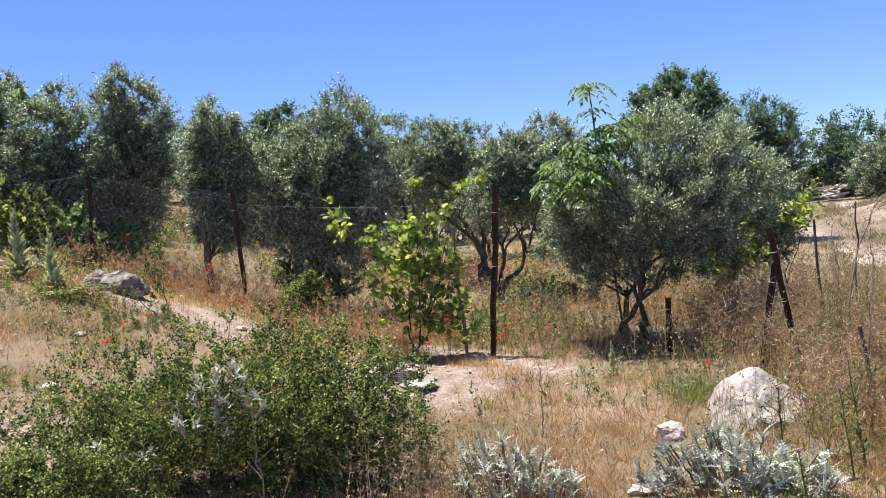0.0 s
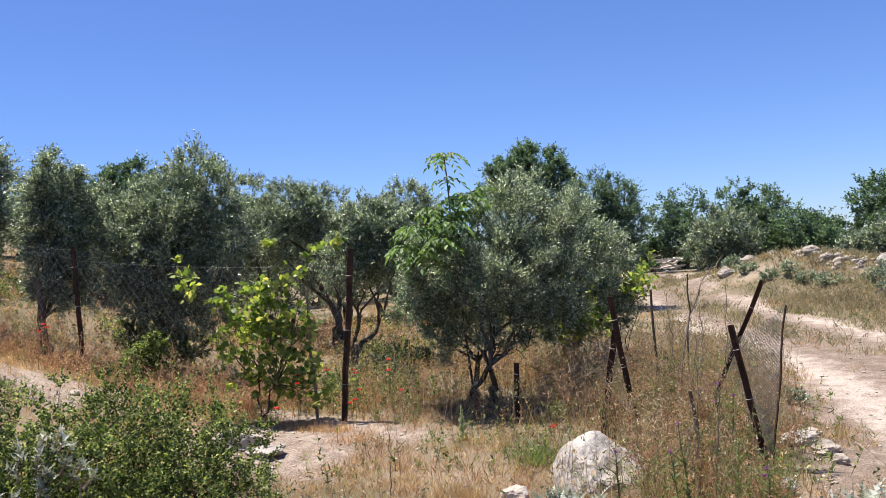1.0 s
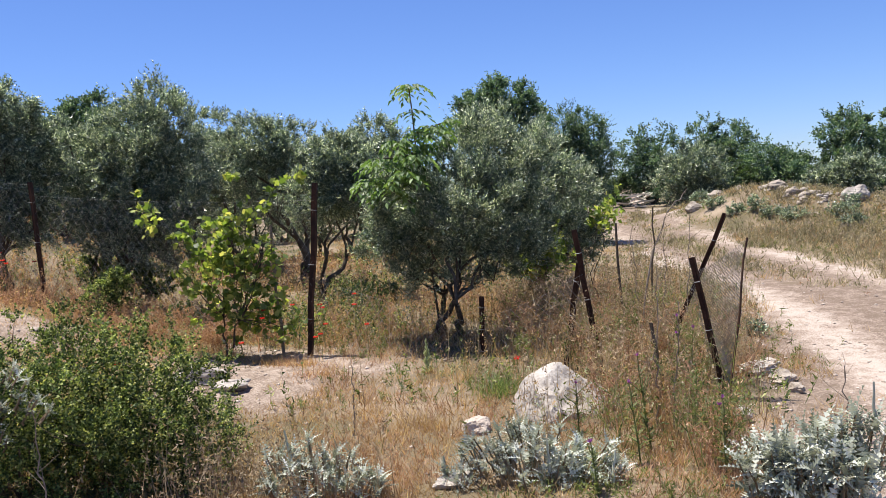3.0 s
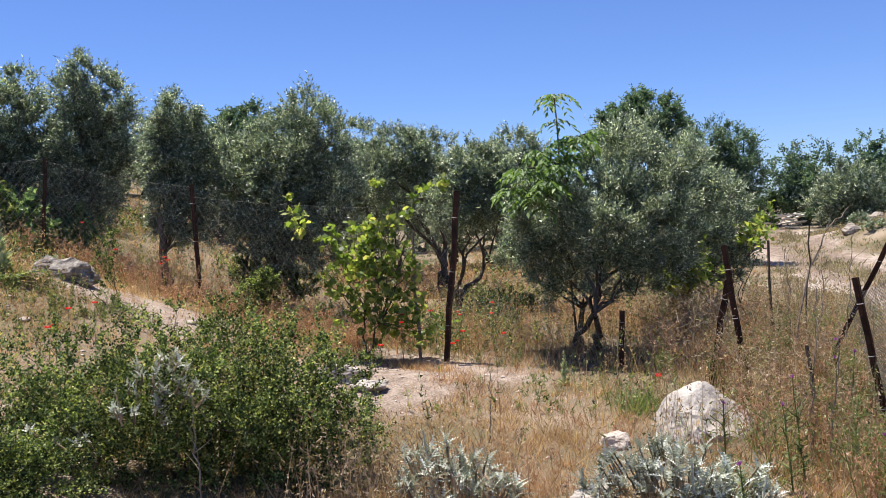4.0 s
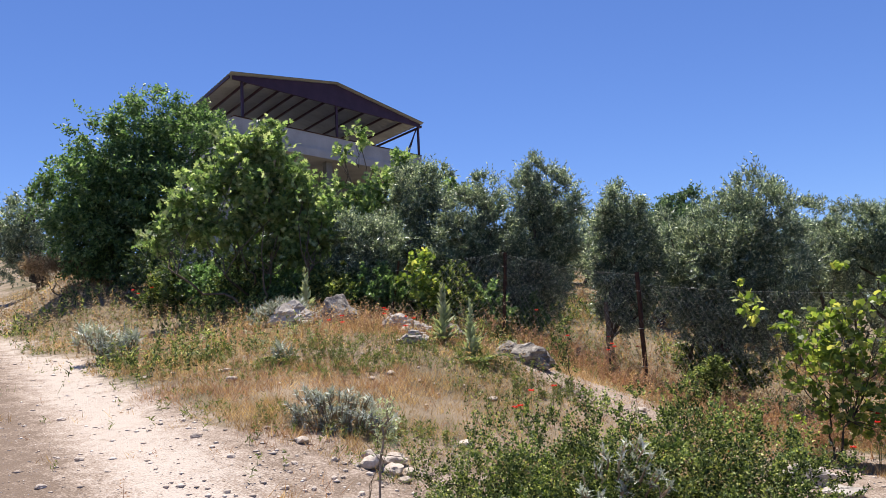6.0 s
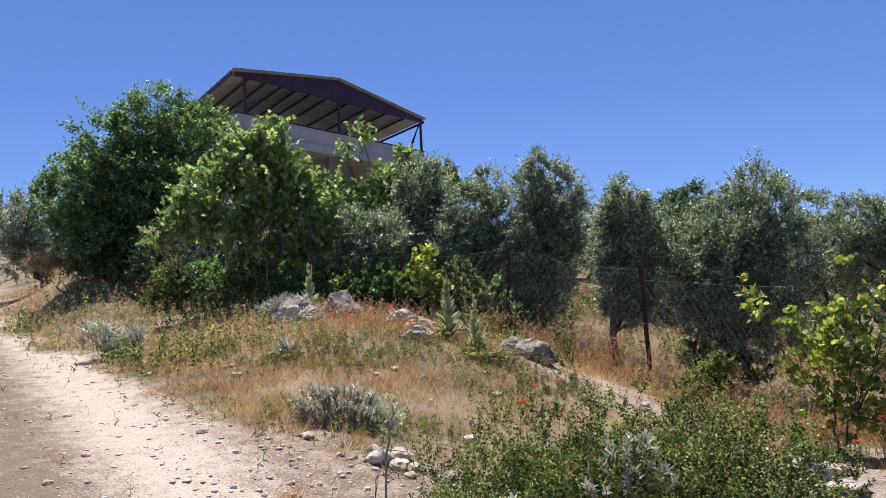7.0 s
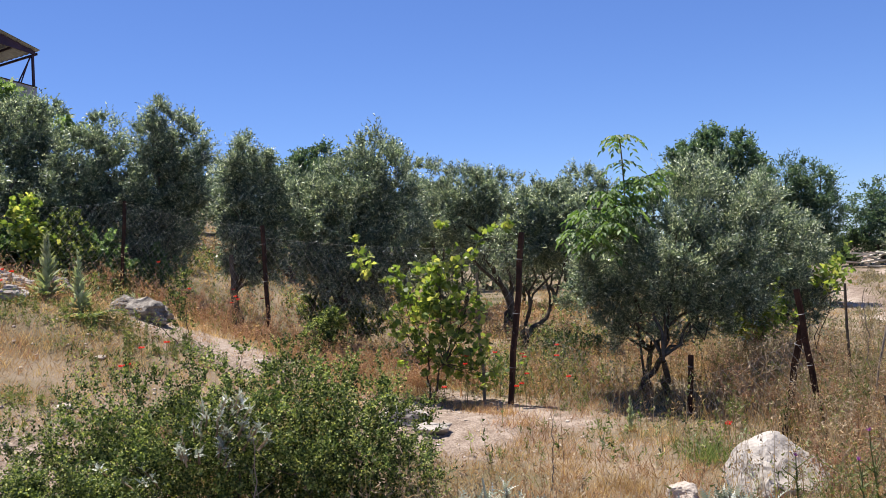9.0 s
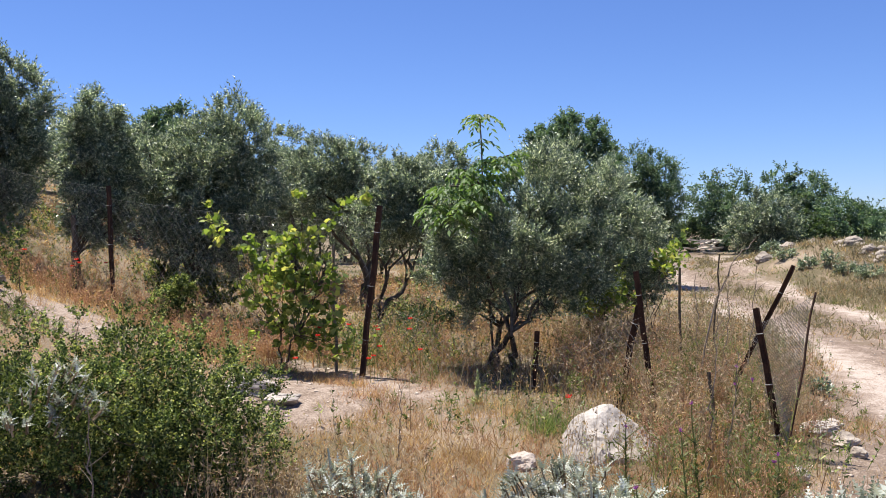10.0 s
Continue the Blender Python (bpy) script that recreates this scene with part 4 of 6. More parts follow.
def walnut_sapling(base, top, tips, seed):
    """A young walnut: a thin stem, a few side branches, and whorls of drooping compound leaves."""
    rs = np.random.RandomState(seed)
    g = ground_at(base[0], base[1], 0.05)
    ob = thing("walnut_sapling", tuple(g), "slender young walnut with drooping bright green leaflets", "tree")
    top = np.array(top)
    t = np.linspace(0, 1, 12)[:, None]
    stem = g + (top - g) * t + rs.normal(0, 0.012, (12, 3)) * np.sin(t * np.pi)
    wood = [tube(stem, np.linspace(0.015, 0.007, 12), 6)]
    crowns = [(top, 9), (stem[10], 4), (stem[9], 5)]
    for tip in tips:
        tip = np.array(tip)
        k = int(np.clip(np.searchsorted(stem[:, 2], tip[2] - 0.22), 3, 10))
        wood.append(limb(stem[k], tip, 0.013, 0.006, rs, 0.12, 6))
        crowns.append((tip, 8))
        crowns.append(((stem[k] + tip) / 2, 4))
    v, f = join(wood)
    part("trunk", shade(quick_mesh("trunk", v - g, f)), M_BARK, ob)
    at, grow, face, ln = [], [], [], []
    for c, n in crowns:
        for q in range(n):
            a = 6.28 * q / n + rs.uniform(-0.4, 0.4)
            out = np.array([math.cos(a), math.sin(a), 0.0])
            R, rise = rs.uniform(0.14, 0.26), rs.uniform(0.1, 0.6)
            for m in range(9):
                u = 0.25 + 0.75 * m / 8
                p = c + out * R * u + np.array([0, 0, R * (rise * u - 0.9 * u * u)])
                side = np.array([-out[1], out[0], 0]) * (1 if m % 2 else -1) * (m < 8)
                at.append(p)
                grow.append(out * 0.55 + side * 0.8 + np.array([0, 0, -0.55]) + rs.normal(0, 0.12, 3))
                face.append(np.array([0, 0, 1.0]) + rs.normal(0, 0.3, 3))
                ln.append(rs.uniform(0.06, 0.105))
    at, grow, face, ln = (np.array(q) for q in (at, grow, face, ln))
    v, f = leaves(at, grow, face, ln, ln * 0.46, 0.2, 0.12)
    part("crown", quick_mesh("crown", v - g, f), M_SAPLING, ob)


walnut_sapling((1.720, 8.960, 0.466), (1.498, 8.530, 2.754), [(1.169, 8.390, 1.995), (1.017, 8.505, 1.836), (1.722, 8.487, 2.319), (1.950, 8.630, 2.399), (1.311, 8.370, 2.186), (1.482, 8.246, 2.027), (1.157, 8.297, 1.736), (1.318, 8.178, 1.864), (1.689, 8.685, 2.159), (1.111, 8.683, 2.042)], 72)
tree("young_shrub", "small light green shrub under the olive", "shrub", (3.006, 9.551, 0.517)[:2],
     [(2.99, 9.55, 0.82, 0.15), (3.18, 9.49, 0.77, 0.15), (3.25, 9.47, 0.94, 0.11), (2.89, 9.59, 0.66, 0.12)], 2, M_VINE, 73, twigs=110, per=6, leaf=0.09, wide=0.06, trunk=0.012)
tree("young_shrub", "small light green shrub beside the track", "shrub", (3.611, 8.801, 1.038)[:2],
     [(3.62, 8.80, 1.26, 0.10), (3.71, 8.76, 1.31, 0.08), (3.53, 8.83, 1.17, 0.09)], 2, M_VINE, 74, twigs=18, per=6, leaf=0.08, wide=0.06, trunk=0.012)
tree("young_shrub", "thin leafy sapling on the pale lip of the bank", "shrub", (-3.02, 8.47),
     [(-3.02, 8.47, 1.42, 0.11), (-2.96, 8.48, 1.58, 0.08), (-3.08, 8.46, 1.22, 0.10), (-3.0, 8.47, 1.05, 0.12)], 2, M_BUSH, 76, twigs=60, per=10, leaf=0.032, wide=0.018, trunk=0.006, tuft=3.0)
tree("grape_vine", "light green vine on the fence among the olives", "vine", (-5.980, 10.773, 1.603)[:2],
     [(-5.92, 10.81, 2.50, 0.21), (-6.03, 10.74, 2.30, 0.20), (-5.78, 10.88, 2.21, 0.18), (-5.86, 10.84, 2.01, 0.18)], 2, M_VINE, 75, twigs=110, per=4, leaf=0.065, wide=0.065, kind="round", trunk=0.015, spread=0.95, tuft=1.8, bridge=False)

# ---- the green bushes in front ----
tree("kermes_bush", "dense green thorny bush with a dark hollow underside", "bush", (-1.300, 5.122, 0.128)[:2],
     [(-2.25, 4.79, 0.63, 0.23), (-1.90, 4.83, 0.74, 0.25), (-1.58, 5.15, 0.80, 0.24), (-1.13, 5.26, 0.81, 0.26), (-0.75, 5.33, 0.71, 0.26), (-0.43, 5.26, 0.54, 0.21), (-1.65, 4.70, 0.61, 0.25), (-1.21, 4.83, 0.64, 0.28), (-0.76, 4.92, 0.54, 0.26), (-2.25, 5.11, 0.33, 0.28), (-0.46, 5.61, 0.12, 0.26), (-2.45, 4.68, 0.53, 0.14), (-1.97, 5.23, 0.95, 0.08), (-1.73, 5.57, 0.11, 0.31), (-1.13, 5.72, 0.08, 0.35), (-0.82, 5.72, 0.08, 0.31), (-2.07, 5.41, 0.15, 0.29), (-1.41, 5.45, 0.26, 0.30), (-2.20, 4.66, 0.26, 0.22), (-1.86, 4.76, 0.20, 0.25), (-2.3, 5.0, 0.92, 0.07), (-1.45, 5.25, 1.08, 0.06), (-0.8, 5.36, 0.98, 0.06), (-0.32, 5.3, 0.68, 0.08), (-1.50, 4.86, 0.2, 0.25), (-1.15, 4.98, 0.18, 0.25), (-0.80, 5.04, 0.16, 0.24), (-0.46, 5.02, 0.13, 0.2), (-1.86, 4.52, 0.55, 0.1), (-1.35, 4.6, 0.52, 0.11), (-0.9, 4.68, 0.44, 0.11), (-2.42, 4.90, 0.84, 0.10), (-1.22, 5.36, 1.06, 0.09), (-0.56, 5.38, 0.82, 0.10), (-1.74, 5.20, 1.05, 0.09), (-2.62, 4.55, 0.70, 0.11), (-0.98, 5.10, 1.00, 0.08), (-2.08, 4.98, 0.99, 0.09)],
     5, M_BUSH, 81, twigs=7600, per=12, leaf=0.023, wide=0.0155, trunk=0.009, limbs=3, tuft=5.2, rise=0.75, loose=0.13, swell=1.06, core=0.55)
tree("kermes_bush", "low yellowish-green bush at the edge of the track", "bush", (-2.258, 4.108, 0.275)[:2],
     [(-2.49, 3.97, 0.45, 0.17), (-2.30, 4.08, 0.46, 0.20), (-2.08, 4.20, 0.40, 0.23), (-1.87, 4.30, 0.32, 0.22), (-2.18, 4.15, 0.26, 0.25)], 4, M_BUSH, 82, twigs=1900, per=13, leaf=0.02, wide=0.013, trunk=0.006, limbs=5, tuft=5.6, rise=0.6, loose=0.16)
tree("low_shrub", "small green shrub at the foot of the fence", "shrub", (-1.760, 9.652, 0.761)[:2],
     [(-1.72, 9.66, 0.94, 0.15), (-1.84, 9.64, 0.83, 0.15), (-1.61, 9.68, 0.78, 0.16), (-1.93, 9.62, 0.72, 0.13)], 3, M_BUSH, 83, twigs=260, per=14, leaf=0.035, wide=0.02, trunk=0.012)


def toothed_leaves(base, axis, face, length, width, teeth=6, curl=0.3):
    """Broad felted leaves with a row of pointed teeth down each side, curling back at the tip."""
    axis = unit(axis)
    side = unit(np.cross(axis, face))
    up = np.cross(side, axis)
    L, W = length[:, None], width[:, None]
    pts = []
    for k in range(teeth + 1):
        u = k / teeth
        pts.append(base + axis * (L * u) - up * (L * curl * u * u))
    for sgn in (1, -1):
        for k in range(teeth):
            u = (k + 0.85) / teeth
            w = math.sin(min(1.0, 0.25 + (k + 0.5) / teeth * 0.9) * math.pi) * 0.5 + 0.12
            pts.append(base + axis * (L * u) - up * (L * (curl * u * u - 0.06)) + side * (sgn * W * w))
    n = len(pts)
    v = np.stack(pts, 1).reshape(-1, 3)
    tri = []
    for k in range(teeth):
        tri += [(k, teeth + 1 + k, k + 1), (k, k + 1, 2 * teeth + 1 + k)]
    return v, (np.arange(len(base))[:, None, None] * n + np.array(tri)[None]).reshape(-1, 3)


def silver_thistle(label, lobes, seed, rosettes, leaf, per=7, dead=0.0, spikes=0):
    """A spreading plant of felted toothed leaves in upright rosettes, with dead stalks under it."""
    rs = np.random.RandomState(seed)
    L = np.array(lobes)
    c = L[:, :2].mean(0)
    g = ground_at(c[0], c[1], 0.02)
    ob = thing("silver_thistle", tuple(g), label, "thistle")
    p, d = lobe_points(lobes, rosettes, rs, 0.7)
    ok = p[:, 2] > land(p[:, 0], p[:, 1]) + 0.02
    p, d = p[ok], d[ok]
    n = len(p)
    root = np.column_stack([c + (p[:, :2] - c) * 0.85, p[:, 2] - 1.3 * leaf])
    root[:, 2] = np.maximum(land(root[:, 0], root[:, 1]) - 0.02, root[:, 2])
    v, f = join([limb(a, b, 0.006, 0.004, rs, 0.1, 4) for a, b in zip(root, p)])
    tagged(part("stem_tangle", quick_mesh("stem_tangle", v - g, f), M_STALK, ob), kind="stuff")
    ax = unit(d * 0.5 + rs.normal(0, 0.25, d.shape) + [0, 0, 0.95])
    a = np.tile(np.arange(per) * 2.4, n) + np.repeat(rs.uniform(0, 6, n), per)
    s1 = unit(np.cross(ax, [0.3, 0.2, 1.0] + rs.normal(0, 0.3, ax.shape)))
    s2 = np.cross(ax, s1)
    out = np.repeat(s1, per, 0) * np.cos(a)[:, None] + np.repeat(s2, per, 0) * np.sin(a)[:, None]
    lean = np.tile(np.linspace(0.2, 1.35, per), n)[:, None]
    grow = unit(np.repeat(ax, per, 0) + out * lean + rs.normal(0, 0.12, out.shape))
    at = np.repeat(p, per, 0) - np.repeat(ax, per, 0) * (leaf * 0.5 * lean)
    ln = leaf * rs.uniform(0.65, 1.25, n * per)
    v, f = toothed_leaves(at, grow, np.repeat(ax, per, 0) - 0.4 * out + rs.normal(0, 0.15, out.shape), ln, ln * rs.uniform(0.28, 0.42, n * per), 6, rs.uniform(0.2, 0.35))
    part("foliage", quick_mesh("foliage", v - g, f), M_SILVER, ob)
    if dead:
        q, e = lobe_points([(x, y, z - 0.35 * r, r) for x, y, z, r in lobes], int(dead * rosettes), rs, 0.75)
        v, f = toothed_leaves(q, e * [1, 1, 0.3] + rs.normal(0, 0.4, q.shape) - [0, 0, 0.35], rs.normal(size=q.shape), leaf * rs.uniform(0.5, 1.0, len(q)), leaf * 0.3 * rs.uniform(0.6, 1.2, len(q)))
        part("dead_leaves", quick_mesh("dead_leaves", v - g, f), M_STALK, ob, "withered brown leaves")
    for k in range(spikes):
        q = p[rs.randint(n)]
        v, f = limb(q - [0, 0, 0.05], q + [rs.normal(0, 0.02), rs.normal(0, 0.02), leaf * rs.uniform(1.2, 2.0)], 0.010, 0.005, rs, 0.05, 5)
        part("flower_stalk", shade(quick_mesh("flower_stalk", v - g, f)), M_SILVER, ob, "white felted winged stalk")


for lb, lobes, st, lf, sd, dead, spk in [
    ("silvery felted thistle growing in front of the pale boulder", [(1.08, 4.60, 0.11, 0.16), (1.29, 4.55, 0.18, 0.16), (1.50, 4.49, 0.15, 0.18), (1.67, 4.43, 0.08, 0.16), (1.38, 4.53, 0.03, 0.27), (1.01, 4.62, -0.02, 0.17), (1.74, 4.41, -0.04, 0.16), (1.44, 4.51, -0.11, 0.22)], 270, 0.08, 1, 0.3, 5),
    ("silvery felted thistle beside the green bush", [(-0.02, 4.62, 0.20, 0.14), (0.16, 4.62, 0.22, 0.14), (0.30, 4.61, 0.15, 0.13), (0.06, 4.62, 0.08, 0.16), (0.42, 4.58, 0.04, 0.13)], 120, 0.08, 2, 0.4, 2),
    ("large-leaved silvery thistle at the foot of the leaning post", [(2.35, 3.77, 0.15, 0.15), (2.48, 3.69, 0.18, 0.16), (2.60, 3.60, 0.21, 0.18), (2.72, 3.52, 0.28, 0.16), (2.54, 3.65, 0.08, 0.21)], 140, 0.125, 3, 0.2, 3),
    ("rounded silvery thistle on bare soil", [(-4.15, 5.55, 0.97, 0.17), (-3.97, 5.67, 0.98, 0.17), (-3.79, 5.80, 0.91, 0.17), (-3.68, 5.87, 0.85, 0.13), (-3.94, 5.70, 0.83, 0.17), (-4.23, 5.49, 0.89, 0.11)], 330, 0.055, 4, 1.6, 0),
    ("silvery felted thistle on the dry bank", [(-8.47, 7.24, 1.62, 0.15), (-8.32, 7.40, 1.52, 0.16), (-8.40, 7.32, 1.45, 0.14), (-8.58, 7.10, 1.69, 0.11), (-8.16, 7.52, 1.56, 0.13)], 75, 0.12, 5, 0.5, 2),
    ("grey-leaved spreading thistle over pale rocks", [(-7.06, 8.63, 1.76, 0.16), (-6.90, 8.74, 1.84, 0.18), (-6.72, 8.87, 1.86, 0.18), (-6.54, 9.00, 1.78, 0.17), (-6.36, 9.13, 1.74, 0.14), (-6.22, 9.24, 1.68, 0.12)], 190, 0.09, 6, 0.5, 0),
    ("silvery thistle growing through the green bush", [(-1.46, 4.57, 0.78, 0.10), (-1.32, 4.60, 0.82, 0.10), (-1.55, 4.54, 0.68, 0.10), (-1.76, 4.47, 0.58, 0.09), (-1.94, 4.41, 0.55, 0.08), (-1.35, 4.59, 0.66, 0.10), (-1.2, 4.64, 0.72, 0.08)], 52, 0.05, 7, 0.0, 0),
    ("small silvery thistle on the dry bank", [(-5.66, 7.17, 1.37, 0.10), (-5.60, 7.22, 1.30, 0.08)], 16, 0.13, 8, 0.0, 0)]:
    silver_thistle(lb, lobes, 90 + sd, st, lf, dead=dead, spikes=spk)


def spire(name, label, tip, girth, seed, mat):
    """A tall tapering plant, its leaves getting smaller to the top."""
    rs = np.random.RandomState(seed)
    g = ground_at(tip[0], tip[1], 0.03)
    h = tip[2] - g[2]
    ob = thing(name, tuple(g), label, "plant", "spires on the bank")
    v, f = limb((0, 0, 0), (rs.normal(0, 0.03), rs.normal(0, 0.03), h), 0.012, 0.004, rs, 0.03, 6)
    part("stem", quick_mesh("stem", v, f), mat, ob)
    n = 110
    t = rs.random(n) ** 1.2
    a = rs.uniform(0, 6.28, n)
    d = np.stack([np.cos(a), np.sin(a), 1.0 + 1.6 * t], 1)
    at = np.stack([0 * t, 0 * t, t * h], 1)
    ln = girth * (1.15 - 0.9 * t) * rs.uniform(0.7, 1.2, n)
    v, f = leaves(at, d, np.tile([0, 0, 1.0], (n, 1)) + rs.normal(0, 0.3, (n, 3)), ln, ln * 0.34, 0.2, 0.12)
    part("foliage", quick_mesh("foliage", v, f), mat, ob)


spire("mullein", "grey-green spiky mullein in front of the fence", (-4.471, 8.630, 2.060), 0.21, 1, M_SPIRE)
spire("mullein", "grey-green spiky mullein in front of the fence", (-4.023, 8.404, 1.848), 0.16, 2, M_SPIRE)
spire("mullein", "grey-green spiky mullein beside the fig tree", (-7.206, 9.757, 2.488), 0.2, 3, M_SPIRE)
spire("mullein", "small grey-green mullein on the bank", (1.270, 7.303, 0.367), 0.08, 4, M_SPIRE)

def rosette(label, place, seed, length=0.34, count=13):
    """A ground plant with long arching cut leaves."""
    rs = np.random.RandomState(seed)
    g = ground_at(place[0], place[1], 0.01)
    ob = thing("acanthus_plant", tuple(g), label, "plant")
    for k in range(count):
        a = 6.28 * k / count + rs.uniform(-0.3, 0.3)
        out = np.array([math.cos(a), math.sin(a), 0.0])
        L = length * rs.uniform(0.7, 1.15)
        m = 13
        u = np.linspace(0.08, 1, m)
        mid = out * (L * u)[:, None] + np.array([0, 0, 1.0]) * (L * (0.75 * u - 0.62 * u * u))[:, None]
        side = np.array([-out[1], out[0], 0.0])
        base = np.repeat(mid, 2, 0)
        grow = np.tile(out * 0.7, (2 * m, 1)) + np.where(np.arange(2 * m)[:, None] % 2, side, -side) + [0, 0, -0.1]
        ln = np.repeat(0.07 * np.sin(np.clip(u * 2.6 + 0.35, 0, 3.0)) + 0.015, 2)
        v, f = leaves(base, grow, np.tile([0, 0, 1.0], (2 * m, 1)), ln, ln * 0.42, 0.15, 0.1)
        part("leaf", quick_mesh("leaf", v, f), M_BUSH, ob)


rosette("green thistle with long arching cut leaves", (-3.852, 8.262, 1.176), 5)
rosette("green thistle with long arching cut leaves", (-4.537, 8.596, 1.425), 6, 0.26, 11)
rosette("small green thistle on the dry bank", (-5.659, 7.166, 1.235), 7, 0.2, 9)

# ---- rusty posts and wire ----
def post(label, top, base, size=0.05, name="fence_post", mat=None, wood=False):
    """A post from base to top: steel angle with two thin flanges, or a round weathered stake."""
    top, base = np.array(top), np.array(base)
    base = base + (base - top) * max(0.0, (base[2] - float(land(base[0], base[1])) + 0.08)) / max(0.2, top[2] - base[2])
    ob = thing(name, tuple(base), label, "post", "fence posts")
    d = top - base
    rs = np.random.RandomState(int(abs(top[0] * 1000)) % 9999)
    if wood:
        v, f = limb((0, 0, 0), d, size * 0.55, size * 0.45, rs, 0.03, 8)
        bm = bmesh.new()
        vs = [bm.verts.new(p) for p in v]
        for q in f:
            bm.faces.new([vs[i] for i in q])
        bm.faces.new(vs[len(v) - (7 if size * 0.55 > 0.02 else 5):])
        part("stake", bm, mat or M_BARK, ob)
        return ob
    z = unit(d)
    x = unit(np.cross(z, [0.3, 1.0, 0.1]))
    y = np.cross(z, x)
    e = 0.16
    sec = [(0, 0), (1, 0), (1, e), (e, e), (e, 1), (0, 1)]
    bm = bmesh.new()
    rings = []
    for k in range(7):
        w = rs.normal(0, 0.004, 3) if 0 < k < 6 else 0
        rings.append([bm.verts.new(tuple(d * k / 6 + x * (a - 0.5) * size + y * (b - 0.5) * size + w)) for a, b in sec])
    for r0, r1 in zip(rings, rings[1:]):
        for i in range(6):
            bm.faces.new((r0[i], r0[(i + 1) % 6], r1[(i + 1) % 6], r1[i]))
    bm.faces.new(rings[-1])
    bm.faces.new(rings[0][::-1])
    bmesh.ops.recalc_face_normals(bm, faces=bm.faces)
    part("steel_angle", bm, M_RUST, ob)
    for k in range(3):
        at = d * (0.25 + 0.3 * k)
        a = np.linspace(0, 6.28, 9)
        v, f = tube(np.stack([at + x * math.cos(q) * size * 0.62 + y * math.sin(q) * size * 0.62 for q in a]), np.full(9, 0.0025), 4)
        part("tie_wire", quick_mesh("tie_wire", v, f), M_WIRE, ob)
    return ob


RP = "rusty steel angle fence post in dry grass"
P1 = ((0.477, 8.599, 1.844), (0.285, 8.607, 0.098))
P2 = ((-2.731, 10.667, 2.144), (-2.689, 10.677, 0.565))
P3 = ((-4.721, 11.156, 2.590), (-4.794, 11.125, 1.437))
P4 = ((-6.239, 10.742, 2.564), (-6.336, 10.686, 1.880))
P5 = ((1.917, 7.780, 0.634), (1.884, 7.788, -0.061))
P6 = ((2.547, 6.855, 1.239), (2.702, 6.795, -0.041))
P7 = ((3.000, 5.667, 1.031), (3.169, 5.575, -0.125))
post("tall rusty steel angle fence post in dry grass", *P1, 0.062)
post(RP, *P2, 0.06)
post(RP, *P3, 0.055)
post("thin grey steel fence post among the olives", *P4, 0.04)
post("short rusty steel post under the olive", *P5, 0.05)
post("rusty leaning steel fence post with a prop", *P6, 0.046)
post("rusty steel prop leaning on the fence post", (2.586, 6.893, 0.944), (2.486, 7.089, 0.068), 0.048)
post("rusty steel post leaning beside the track", *P7, 0.04)
post("rusty bar crossing behind the leaning post", (3.672, 6.358, 1.293), (3.521, 6.781, 0.539), 0.03)
post("thin bent bar carrying crumpled wire netting", (3.608, 5.932, 1.116), (3.331, 5.746, 0.216), 0.018, mat=M_RUST, wood=True)
post("weathered wooden stake holding up the vine", (0.004, 8.912, 1.448), (0.026, 8.912, 0.252), 0.036, mat=M_STICK, wood=True)
post("weathered wooden stake among the olives", (-3.277, 11.138, 1.796), (-3.249, 11.147, 0.618), 0.07, wood=True)
post("dark weathered wooden stake beside the track", (3.387, 7.946, 1.214), (3.397, 7.941, 0.415), 0.028, wood=True)
post("thin dry stake beside the track", (3.979, 8.338, 1.329), (3.948, 8.353, 0.681), 0.018, wood=True)
post("broken stub of dead wood among the weeds", (2.728, 5.832, 0.559), (2.759, 5.818, 0.295), 0.03, name="wood_stub", wood=True)


def netting(label, a, b, pitch, thick, top=1.0, low=0.06, crumple=0.01, seed=1, mat=None):
    """Chain-link netting between two posts, each given as top and base: crossing diagonal wires and a line wire."""
    rs = np.random.RandomState(seed)
    (ta, ba), (tb, bb) = [(np.array(p), np.array(q)) for p, q in (a, b)]
    w = max(np.linalg.norm(bb - ba), np.linalg.norm(tb - ta))
    h = (np.linalg.norm(ta - ba) + np.linalg.norm(tb - bb)) / 2 * top
    f1, f2 = rs.uniform(0, 6, 2)

    def place(u, v):
        s, t = u / w, low + (top - low) * v / h
        q = (ba + (ta - ba) * t) * (1 - s) + (bb + (tb - bb) * t) * s
        q[2] -= 0.05 * math.sin(s * math.pi) * t
        q[1] += crumple * (math.sin(5 * u + f1) * math.sin(4 * v + f2) + 0.6 * math.sin(13 * u + 9 * v))
        return q
    pieces = []
    slope = 1.35
    for sgn in (1, -1):
        c = -h / slope
        while c < w + h / slope:
            pts = []
            for k in range(13):
                v = h * k / 12
                u = c + sgn * v / slope + (h / slope if sgn < 0 else 0) * 1.0
                if 0 <= u <= w:
                    pts.append(place(u, v))
            if len(pts) > 1:
                pieces.append(tube(np.array(pts), np.full(len(pts), thick), 3))
            c += pitch
    for v in (h,):
        pts = np.array([place(w * k / 12, v) for k in range(13)])
        pieces.append(tube(pts, np.full(13, thick * 0.6), 3))
    v, f = join(pieces)
    ob = thing("wire_netting", tuple(ba), label, "wire fence", "netting panels")
    tagged(part("wire_mesh", quick_mesh("wire_mesh", v - ba, f), mat or M_WIRE, ob), kind="stuff")


